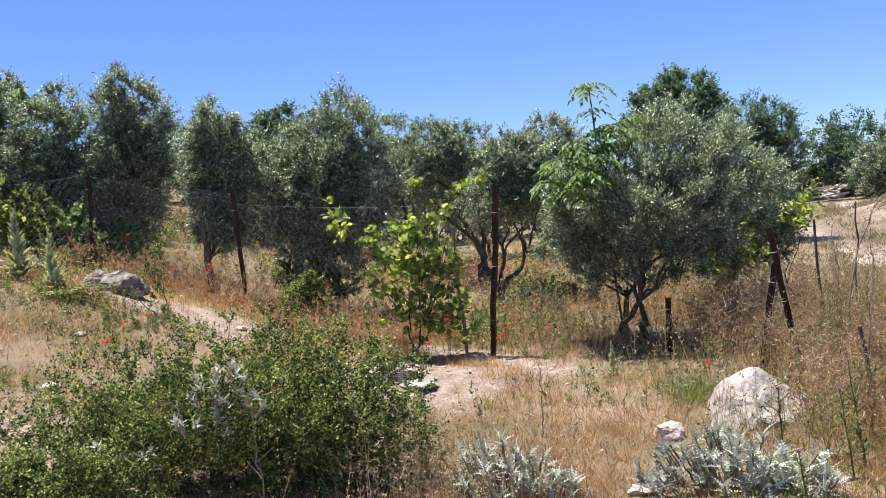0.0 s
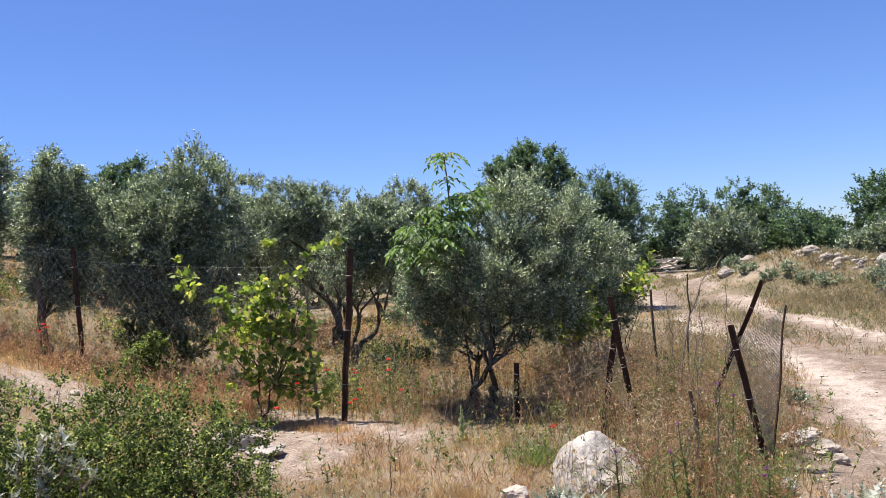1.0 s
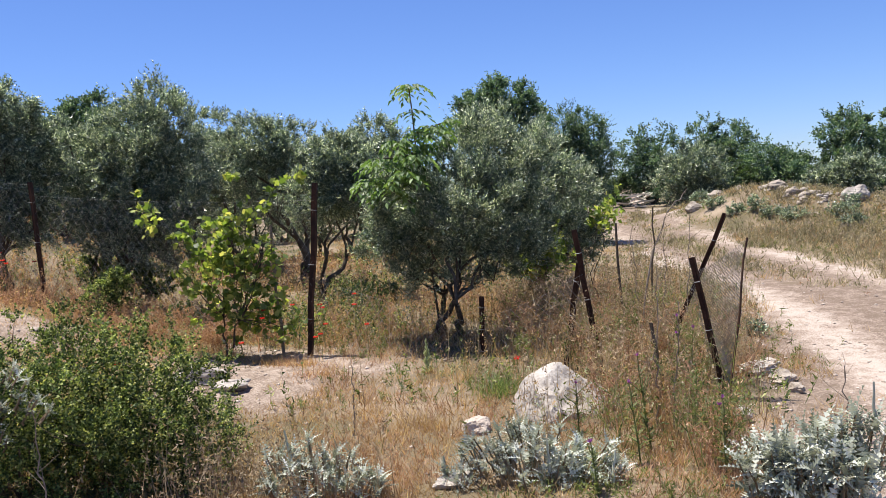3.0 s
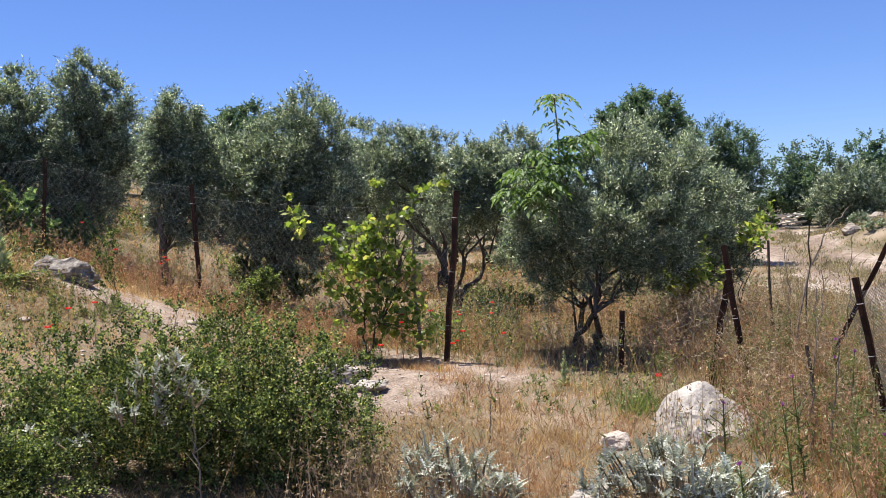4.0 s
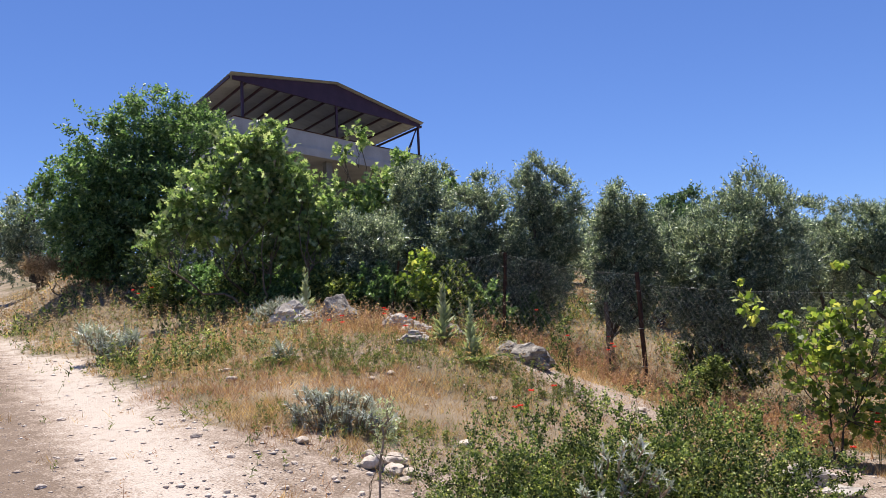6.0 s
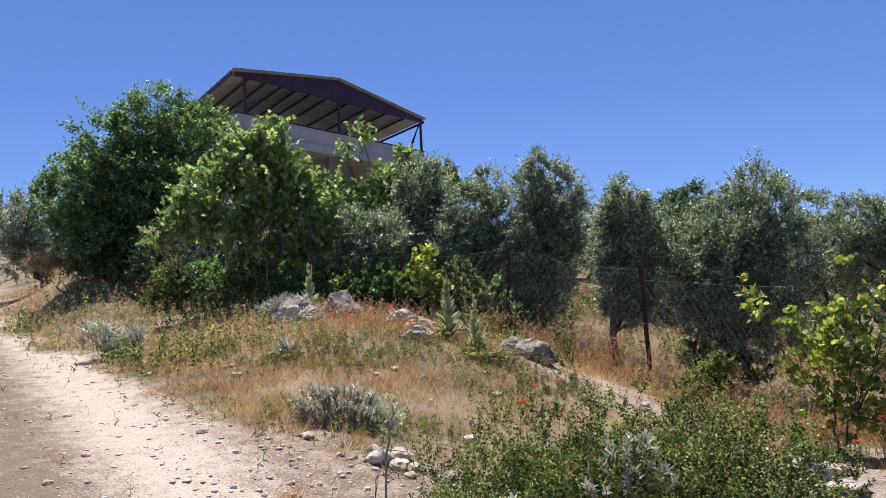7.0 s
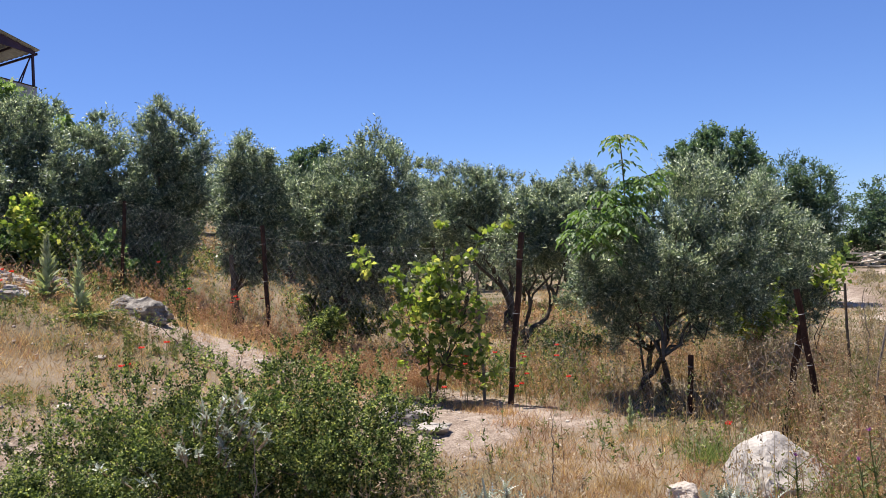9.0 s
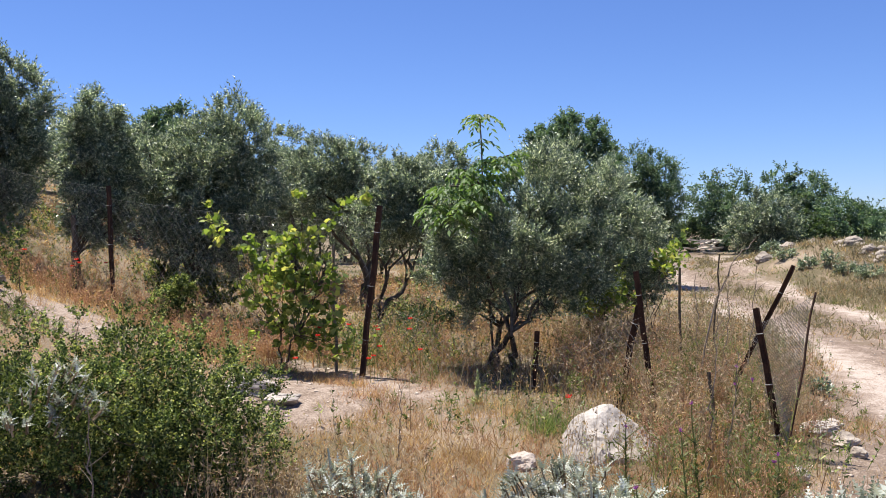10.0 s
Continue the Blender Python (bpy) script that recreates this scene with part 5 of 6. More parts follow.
NL = "sagging rusty chain-link netting strung between posts"
netting(NL, P4, P3, 0.11, 0.0013, 1.0, seed=1)
netting(NL, P3, P2, 0.10, 0.0013, 0.98, seed=2)
netting(NL, P2, P1, 0.11, 0.0012, 0.9, seed=3)
netting("slack chain-link netting under the olive", P1, ((1.932, 7.776, 0.875), P5[1]), 0.10, 0.0012, 0.45, seed=4)
netting("slack chain-link netting under the olive", P5, P6, 0.10, 0.0012, 0.7, seed=5)
netting("grey crumpled wire netting on a bent bar", ((3.127, 6.068, 0.873), (3.222, 5.796, -0.02)), ((3.600, 5.936, 1.103), (3.302, 5.726, 0.04)), 0.021, 0.0018, 1.0, 0.0, 0.03, seed=6, mat=M_OLDWIRE)


# ---- stones ----
def stone_mesh(size, seed, detail=4, cuts=14, rough=0.16, flare=0.0, layers=0.0):
    rs = np.random.RandomState(seed)
    bm = bmesh.new()
    bmesh.ops.create_icosphere(bm, subdivisions=detail, radius=1.0)
    dirs = unit(rs.normal(size=(cuts, 3)))
    lim = rs.uniform(0.62, 0.88, cuts)
    off = Vector(rs.uniform(-50, 50, 3))
    for v in bm.verts:
        p = np.array(v.co)
        for d, c in zip(dirs, lim):
            k = p @ d
            if k > c:
                p = p - d * (k - c) * 0.92
        q = Vector(p)
        p = p * (1 + rough * noise.noise(q * 1.7 + off) * 1.6 + rough * 0.6 * noise.noise(q * 5 + off) + rough * 0.3 * noise.noise(q * 13 + off))
        k = 1 + flare * max(0.0, 0.55 - p[2]) + layers * noise.noise(Vector((p[0] * 0.8, p[1] * 0.8, p[2] * 6)) + off)
        v.co = Vector((p[0] * size[0] * k, p[1] * size[1] * k, p[2] * size[2]))
    return bm


def stone(label, place, size, seed, mat=None, sink=0.3, name="stone", turn=0.0, detail=4, group="stones", rough=0.16, cuts=14, flare=0.0, layers=0.0):
    g = ground_at(place[0], place[1])
    ob = part(name, stone_mesh(size, seed, detail, cuts, rough, flare, layers), mat or M_ROCK)
    ob.location = (g[0], g[1], g[2] + size[2] * (1 - 2 * sink))
    ob.rotation_euler = (0, 0, turn)
    for p in ob.data.polygons:
        p.use_smooth = False
    return tagged(ob, label, "rock", group)


b = (2.007, 5.919, -0.026)
stone("large pale limestone boulder with a lichen-dark flank", b, (0.43, 0.36, 0.37), 8, M_BOULDER, sink=0.60, name="boulder", turn=1.2, detail=5, group="", rough=0.07, cuts=5, flare=0.25)
stone("small pale stone in dry grass", (1.288, 5.497, 0.079), (0.11, 0.09, 0.07), 6, M_PALE)
for k, (p, w, h, m) in enumerate([
    ((3.972, 6.494, -0.103), 0.28, 0.09, M_ROCK), ((4.024, 6.225, -0.143), 0.22, 0.10, M_ROCK), ((4.210, 6.699, -0.096), 0.2, 0.07, M_ROCK),
    ((3.940, 5.921, -0.132), 0.12, 0.07, M_ROCK), ((2.651, 4.637, 0.074), 0.11, 0.08, M_ROCK), ((2.809, 4.777, 0.071), 0.07, 0.05, M_ROCK)]):
    stone("flat layered pale limestone slab beside the track", p, (w * 0.72, w * 0.5, h * 0.8), 20 + k, M_TANROCK if k % 2 else m, 0.36, turn=k * 0.8, layers=0.25)
for k, (p, w, h, m) in enumerate([
    ((-3.608, 9.016, 1.195), 0.26, 0.20, M_GREYROCK), ((-4.040, 9.489, 1.350), 0.18, 0.14, M_GREYROCK), ((-3.456, 8.968, 1.150), 0.14, 0.12, M_GREYROCK),
    ((-6.651, 8.674, 1.573), 0.28, 0.22, M_ROCK), ((-6.150, 9.020, 1.643), 0.24, 0.24, M_GREYROCK), ((-6.453, 8.697, 1.545), 0.2, 0.13, M_ROCK),
    ((-5.283, 8.985, 1.399), 0.2, 0.13, M_ROCK), ((-5.180, 9.158, 1.460), 0.17, 0.12, M_ROCK), ((-4.966, 9.048, 1.375), 0.15, 0.10, M_ROCK),
    ((-4.922, 9.746, 1.582), 0.16, 0.16, M_GREYROCK), ((-5.722, 9.539, 1.649), 0.12, 0.12, M_ROCK), ((-5.047, 8.774, 1.333), 0.12, 0.07, M_ROCK),
    ((-4.676, 8.295, 1.125), 0.16, 0.09, M_ROCK)  ]):
    stone("weathered grey limestone rock on the dry bank", p, (w, w * 0.8, h), 40 + k, m, 0.28, turn=k * 1.1, flare=0.25, layers=0.16)
for k, (p, w) in enumerate([
    ((-5.785, 6.543, 1.173), 0.09), ((-6.072, 6.823, 1.272), 0.07), ((-2.636, 4.277, 0.783), 0.06), ((-2.639, 4.158, 0.771), 0.055), ((-2.536, 4.220, 0.774), 0.04),
    ((-2.700, 4.355, 0.810), 0.06), ((-2.287, 4.243, 0.727), 0.035), ((-2.771, 4.312, 0.798), 0.05), ((-7.019, 6.603, 1.375), 0.07), ((-2.891, 3.744, 0.766), 0.04), ((-4.666, 4.856, 0.978), 0.06),
    ((-3.388, 3.309, 0.837), 0.03), ((-6.734, 6.752, 1.244), 0.06), ((-3.073, 4.352, 0.832), 0.04), ((-2.907, 4.343, 0.822), 0.035), ((-5.055, 4.146, 0.899), 0.05), ((-6.372, 5.063, 1.031), 0.06), ((-4.640, 4.018, 0.872), 0.04), ((-4.375, 3.397, 0.794), 0.045), ((-4.075, 3.448, 0.736), 0.04), ((-4.728, 3.594, 0.880), 0.05), ((-2.732, 4.218, 0.776), 0.05), ((-2.658, 4.380, 0.791), 0.05)]):
    stone("small pale stone lying on bare soil", p, (w * 0.8, w * 0.7, w * 0.36), 70 + k, M_PALE, 0.3, turn=k * 0.7, detail=2)
for k in range(36):
    q = random.Random(500 + k)
    u, w = q.gauss(0, 1), q.gauss(0, 1)
    p = (-5.0 + 1.7 * u + 0.25 * w, 7.5 - 0.75 * u * 0.6 + 0.8 * w)
    r = 0.025 + 0.06 * q.random() ** 3
    stone("small pale stone lying in dry grass", p, (r, r * 0.75, r * 0.42), 520 + k, M_PALE, 0.3, turn=k * 0.9, detail=2)
for k, (x, y, r) in enumerate([(-3.31, 5.16, 0.12), (-3.24, 5.32, 0.10), (-3.17, 5.16, 0.09), (-3.44, 5.3, 0.07), (-3.08, 5.25, 0.06), (-3.03, 5.1, 0.05)]):
    stone("pale limestone lump at the edge of bare soil", (x, y), (r, r * 0.8, r * 0.62), 640 + k, M_PALE, 0.28, turn=k * 1.3, detail=3)
for k in range(60):
    q = random.Random(700 + k)
    p = (-3.35 + 0.45 * q.gauss(0, 1), 4.6 + 0.33 * q.gauss(0, 1))
    r = 0.012 + 0.03 * q.random() ** 3
    stone("broken pale stone in a spill beside the track", p, (r, r * 0.8, r * 0.6), 700 + k, M_PALE, 0.42, turn=k * 1.7, detail=1)
stone("flat pale slab of bedrock showing through soil", (-0.636, 7.386, 0.541), (0.24, 0.16, 0.10), 90, M_ROCK, 0.3)
stone("flat pale slab of bedrock showing through soil", (-0.410, 7.203, 0.461), (0.16, 0.12, 0.06), 91, M_ROCK, 0.3)
for k, (p, w, h) in enumerate([
    ((10.170, 19.102, 1.216), 0.34, 0.2), ((11.000, 19.561, 1.252), 0.3, 0.15), ((11.279, 18.938, 1.195), 0.16, 0.12), ((11.779, 18.158, 1.175), 0.42, 0.2), ((11.738, 17.467, 1.062), 0.26, 0.16),
    ((11.074, 16.947, 0.850), 0.14, 0.1), ((11.335, 16.045, 0.737), 0.15, 0.09), ((11.208, 14.902, 0.685), 0.2, 0.1), ((11.843, 17.154, 0.898), 0.2, 0.12)]):
    stone("weathered boulder on the grassy rubble bank", p, (w * 0.8, w * 0.6, h * 0.8), 110 + k, M_TANROCK, 0.48, name="boulder", turn=k * 0.9, group="boulders on the bank", flare=0.3, layers=0.06)


for k in range(34):
    u, w = random.Random(k).random(), random.Random(k + 99).random()
    p = (11.35 + 0.9 * u + 0.3 * w, 16.9 - 1.0 * u + 0.9 * w, 0.9)
    r = 0.05 + 0.09 * random.Random(k + 7).random() ** 2
    stone("broken pale stone in the rubble heap", p, (r, r * 0.8, r * 0.7), 400 + k, M_TANROCK if k % 3 else M_ROCK, 0.42, turn=k * 1.3, detail=2, group="rubble")
stone("large pale boulder on the rubble bank", (12.55, 16.35), (0.30, 0.24, 0.22), 440, M_ROCK, 0.3, name="boulder", group="boulders on the bank", flare=0.2)
stone("pale stone beside the silvery thistle", (3.02, 5.23), (0.13, 0.10, 0.09), 441, M_ROCK, 0.3)
stone("pale flat rock in front of the silvery thistle", (0.93, 4.60), (0.13, 0.10, 0.05), 442, M_ROCK, 0.3)


def scatter(n, near, far, seed, az=(-47, 62), power=1.0):
    rs = np.random.RandomState(seed)
    d = near + (far - near) * rs.random(n) ** power
    a = np.radians(rs.uniform(az[0], az[1], n))
    return -d * np.sin(a), d * np.cos(a), rs


M_PEBBLE = leaf_material("gravel_stone", [(0.0, (0.38, 0.30, 0.24)), (0.5, (0.56, 0.46, 0.38)), (1.0, (0.76, 0.66, 0.57))], 0.9, 0.2, 0.0)


def pebbles():
    x, y, rs = scatter(26000, 2.5, 22, 5, power=1.3)
    keep = rs.random(len(x)) < 0.2 + 0.7 * bare(x, y) + 0.3 * bump_at(x, y, 12.4, 17.0, 3.4, 1.8, -1.06)
    x, y = x[keep], y[keep]
    n = len(x)
    base = np.array([(1, 0, 0), (0.1, 1, 0), (-0.9, 0.2, 0), (0, -1, 0), (0.1, 0.1, 0.8), (0, 0, -0.8)])
    tri = np.array([(0, 1, 4), (1, 2, 4), (2, 3, 4), (3, 0, 4), (1, 0, 5), (2, 1, 5), (3, 2, 5), (0, 3, 5)])
    s = 0.006 + 0.026 * rs.random(n) ** 5 + 0.09 * rs.random(n) ** 3 * smooth(0.4, 0.8, bump_at(x, y, 12.6, 16.6, 2.6, 1.5, -1.06))
    v = base[None] * rs.uniform(0.6, 1.3, (n, 6, 3)) * s[:, None, None]
    a = rs.uniform(0, 6.28, n)[:, None]
    v = np.stack([v[..., 0] * np.cos(a) - v[..., 1] * np.sin(a), v[..., 0] * np.sin(a) + v[..., 1] * np.cos(a), v[..., 2]], -1)
    v[..., 2] *= 0.55
    v += np.stack([x, y, land(x, y) + s * 0.08], -1)[:, None]
    f = tri[None] + np.arange(n)[:, None, None] * 6
    tagged(part("gravel", quick_mesh("gravel", v.reshape(-1, 3), f.reshape(-1, 3)), M_PEBBLE), "pale loose gravel and small stones on the track", "gravel", kind="stuff")


pebbles()


# ---- grass and weeds ----
def grass(name, label, clumps, blades, near, far, tall, wide, mat, seed, want, spread=0.07, stiff=0.75, power=1.0, az=(-47, 62)):
    x, y, rs = scatter(clumps, near, far, seed, az, power)
    keep = rs.random(len(x)) < want(x, y)
    x, y = np.repeat(x[keep], blades), np.repeat(y[keep], blades)
    n = len(x)
    size = np.repeat(rs.uniform(0.6, 1.25, n // blades), blades)
    x, y = x + rs.normal(0, spread, n), y + rs.normal(0, spread, n)
    at = np.stack([x, y, land(x, y) - 0.01], 1)
    lean = rs.normal(0, stiff, (n, 3)) * [1, 1, 0] + [0.05, 0, 1.0]
    ln = tall * size * rs.uniform(0.5, 1.2, n)
    far_k = 1 + np.clip(np.hypot(x, y) - 8, 0, 20) * 0.09
    v, f = blades_of(at, lean, rs.normal(size=(n, 3)) + 0.01, ln, 1.3 * wide * far_k * rs.uniform(0.6, 1.4, n))
    tagged(part(name, quick_mesh(name, v, f), mat), label, "grass", kind="stuff")


def free(x, y):
    return np.clip(1.0 - 1.25 * bare(x, y), 0.02, 1)


grass("dry_grass", "straw-coloured dry wild grass covering the slope", 17000, 13, 3.0, 27, 0.14, 0.004, M_STRAW, 201, lambda x, y: free(x, y) * (0.12 + 0.88 * smooth(-0.12, 0.2, waves(x, y, 1.5, 21))))
grass("green_grass", "patchy green weeds among dry grass", 16000, 12, 3.0, 28, 0.08, 0.007, M_WEED, 202, lambda x, y: free(x, y) * smooth(-0.2, 0.7, -waves(x, y, 1.5, 21) + 0.5 * smooth(12, 16, y) * smooth(5, 8, x)))
grass("straw_turf", "short tufts of orange-brown dry grass on bare soil", 7500, 24, 3.4, 11, 0.13, 0.0036, M_STRAW, 205,
      lambda x, y: 0.8 * smooth(-0.02, 0.3, waves(x, y, 2.6, 41)) * (1 - 0.93 * lip(x, y)) * (1 - smooth(0.5, 0.9, bare(x, y)) * smooth(0.3, -0.3, road_gap(x, y) - 1.6 - 0.5 * smooth(-1.0, -3.0, x))), 0.05, 0.6)
grass("red_turf", "low reddish dry grass tufts on bare soil", 13000, 16, 3.4, 13, 0.13, 0.004, M_REDWEED, 206,
      lambda x, y: 0.8 * smooth(0.0, 0.3, waves(x, y, 1.7, 42)) * (1 - 0.93 * lip(x, y)) * smooth(1.2, 1.7, road_gap(x, y) - 0.6 * smooth(-1.0, -3.0, x)), 0.06, 0.7)
grass("bank_turf", "short orange-brown dry turf on the stony bank", 5600, 13, 4.2, 10.5, 0.085, 0.0036, M_STRAW, 209,
      lambda x, y: 0.95 * smooth(0.75, 0.35, bare(x, y)) * (1 - 0.93 * lip(x, y)) * smooth(1.5, 2.0, road_gap(x, y) - 0.6 * smooth(-1.0, -3.0, x)), 0.06, 0.75, az=(-4, 52))
grass("bank_grass", "grey-green grass on the rubble bank", 4600, 14, 12, 27, 0.16, 0.008, M_BANK, 207,
      lambda x, y: free(x, y) * smooth(-0.7, 0.2, waves(x, y, 0.8, 43)), 0.12, 0.6, az=(-47, -24))
grass("tall_dry_weeds", "tall brown dry weeds along the fence", 1500, 7, 5.2, 12, 0.45, 0.004, M_STALK, 203,
      lambda x, y: free(x, y) * (bump_at(x, y, 3.6, 8.0, 1.0, 2.6, -0.35)), 0.09, 0.22, az=(-38, -12))
grass("tall_straw", "tall straw-coloured grass along the fence", 1300, 9, 5.0, 13, 0.3, 0.004, M_STRAW, 204,
      lambda x, y: free(x, y) * (bump_at(x, y, 3.4, 7.8, 1.3, 3.2, -0.35) + 0.5 * bump_at(x, y, 1.5, 9.5, 2.5, 1.0) + 0.5 * bump_at(x, y, -3.5, 11.5, 2.5, 0.8)), 0.09, 0.25, az=(-40, 25))

grass("oat_grass", "long arching fresh green grass beside the boulder", 900, 14, 5.4, 7.4, 0.25, 0.006, M_FRESH, 208,
      lambda x, y: 0.7 * bump_at(x, y, 1.66, 6.45, 0.15, 0.2), 0.05, 0.7, az=(-18, -8))


def weeds(name, label, count, near, far, tall, leaf, mat, seed, want, az=(-47, 62), per=12):
    """Thin stalks set with small leaves and seed heads."""
    x, y, rs = scatter(count, near, far, seed, az)
    keep = rs.random(count) < want(x, y)
    x, y = x[keep], y[keep]
    n = len(x)
    root = np.stack([x, y, land(x, y) - 0.01], 1)
    ax = unit(rs.normal(0, 0.22, (n, 3)) * [1, 1, 0] + [0, 0, 1.0])
    ln = tall * rs.uniform(0.45, 1.2, n)
    s1 = slips(root, ax, rs.normal(size=(n, 3)), ln, np.full(n, 0.005))
    t = rs.uniform(0.25, 1.0, (n, per))
    at = (root[:, None] + ax[:, None] * (ln[:, None] * t)[:, :, None]).reshape(-1, 3) + rs.normal(0, 0.012, (n * per, 3))
    m = n * per
    far_k = np.repeat(1 + np.clip(np.hypot(x, y) - 9, 0, 20) * 0.06, per)
    s2 = slips(at, rs.normal(0, 0.7, (m, 3)) + [0, 0, 0.4], rs.normal(size=(m, 3)), leaf * far_k * rs.uniform(0.5, 1.4, m), leaf * 0.36 * far_k * rs.uniform(0.6, 1.3, m))
    v, f = join([s1, s2])
    tagged(part(name, quick_mesh(name, v, f), mat), label, "weeds", kind="stuff")


def fence_strip(x, y):
    return (1 - smooth(0.53, 0.6, x / np.maximum(y, 1.0))) * np.clip(bump_at(x, y, 3.6, 7.6, 1.2, 3.0, -0.35) + 0.5 * bump_at(x, y, 1.8, 9.2, 2.2, 1.0) + 0.5 * bump_at(x, y, -3.2, 10.8, 2.5, 0.7), 0, 1)


weeds("dry_weeds", "tall brown dry weeds along the old fence", 6500, 5.0, 12.5, 0.75, 0.028, M_STALK, 221, lambda x, y: free(x, y) * fence_strip(x, y), az=(-40, 26), per=16)
weeds("straw_weeds", "straw-coloured seeding weeds along the old fence", 3600, 5.0, 12.5, 0.5, 0.03, M_STRAW, 222, lambda x, y: free(x, y) * fence_strip(x, y), az=(-40, 26), per=16)
weeds("grove_weeds", "knee-high brown and straw grass under the olives", 7000, 8.6, 19, 0.26, 0.034, M_STRAW, 232, lambda x, y: free(x, y) * smooth(-0.6, 0.3, waves(x, y, 0.9, 37)) * (1 - smooth(2.5, 4, x)), az=(-22, 60), per=10)
weeds("grove_red_weeds", "knee-high reddish dry weeds under the olives", 6000, 8.8, 18, 0.26, 0.034, M_REDWEED, 233, lambda x, y: free(x, y) * smooth(-0.4, 0.4, waves(x, y, 0.8, 38)) * (1 - smooth(2.5, 4, x)), az=(-20, 36), per=10)
weeds("grove_green_weeds", "green weeds and low brush under the olives", 9000, 8.8, 17, 0.32, 0.05, M_BUSH, 234, lambda x, y: free(x, y) * smooth(0.0, 0.5, waves(x, y, 1.0, 39)) * (1 - smooth(2.5, 4, x)), az=(-20, 58), per=11)
weeds("green_weeds", "low green weeds on the dry bank", 14000, 3.2, 20, 0.10, 0.03, M_WEED, 223, lambda x, y: free(x, y) * smooth(0.0, 0.2, waves(x, y, 1.4, 31)), per=14)
weeds("reddish_weeds", "low reddish dry weeds on the bank", 8500, 3.2, 20, 0.12, 0.024, M_REDWEED, 224, lambda x, y: free(x, y) * smooth(-0.4, 0.5, waves(x, y, 0.9, 32) + 0.1), per=10)
weeds("fence_weeds", "yellow-green weeds tangled along the old fence", 3000, 5.0, 12.5, 0.5, 0.035, M_WEED, 227, lambda x, y: free(x, y) * fence_strip(x, y), az=(-40, 26), per=14)
weeds("bank_weeds", "grey-green weeds on the rubble bank", 6500, 11, 27, 0.2, 0.034, M_BANK, 228, lambda x, y: free(x, y) * smooth(-0.5, 0.4, waves(x, y, 0.7, 33)), az=(-47, -24), per=10)
weeds("hill_weeds", "brown dry weeds on the bank under the trees", 3600, 11, 24, 0.3, 0.035, M_STALK, 229, lambda x, y: free(x, y) * smooth(-0.5, 0.4, waves(x, y, 0.7, 34)), az=(25, 60), per=10)
weeds("edge_weeds", "low green weeds along the edge of the track", 9000, 3.0, 16, 0.12, 0.04, M_WEED, 230, lambda x, y: bump_at(road_gap(x, y) - 0.5 * smooth(-1.0, -3.0, x), 0 * x, 1.75, 0, 0.35, 1.0) * smooth(-0.1, 0.5, waves(x, y, 1.6, 35)), per=10)
weeds("verge_weeds", "grey-green weeds on the dry verge", 5000, 4.0, 14, 0.2, 0.045, M_SPIRE, 231, lambda x, y: 0.5 * free(x, y) * smooth(0.1, 0.6, waves(x, y, 1.2, 36)), per=10)
weeds("fresh_weeds", "fresh green grass and weeds behind the boulder", 700, 5.0, 9, 0.3, 0.05, M_BUSH, 225, lambda x, y: bump_at(x, y, 1.35, 6.6, 0.5, 0.4) + 0.7 * bump_at(x, y, 3.3, 5.6, 0.7, 0.6) + 0.5 * bump_at(x, y, -1.3, 6.6, 1.5, 0.4), per=12, az=(-36, 20))
weeds("bank_green_weeds", "green weeds and small thistles on the bank behind the bush", 7000, 4.6, 10, 0.12, 0.034, M_WEED, 235, lambda x, y: (0.9 * bump_at(x, y, -3.3, 7.2, 1.9, 1.2, -0.4) + 0.6 * bump_at(x, y, -5.6, 7.6, 2.0, 1.0, -0.4)) * smooth(-0.05, 0.12, waves(x, y, 1.8, 44)), per=20, az=(8, 50))
weeds("bank_bush_weeds", "fresh green leafy weeds on the bank behind the bush", 3000, 4.6, 10, 0.17, 0.035, M_BUSH, 236, lambda x, y: (0.9 * bump_at(x, y, -3.0, 6.9, 1.8, 1.0, -0.4) + 0.5 * bump_at(x, y, -5.6, 7.8, 2.0, 0.8, -0.4)) * smooth(0.0, 0.4, waves(x, y, 1.6, 45)), per=14, az=(8, 50))
weeds("bush_stalks", "dry grey thistle stalks beside the green bush", 1500, 4.0, 6.0, 0.55, 0.03, M_STALK, 226, lambda x, y: bump_at(x, y, 0.05, 4.75, 0.45, 0.4) + bump_at(x, y, (-0.283, 4.505, 0.305)[0], (-0.283, 4.505, 0.305)[1], 0.45, 0.4), per=14, az=(-16, 40))

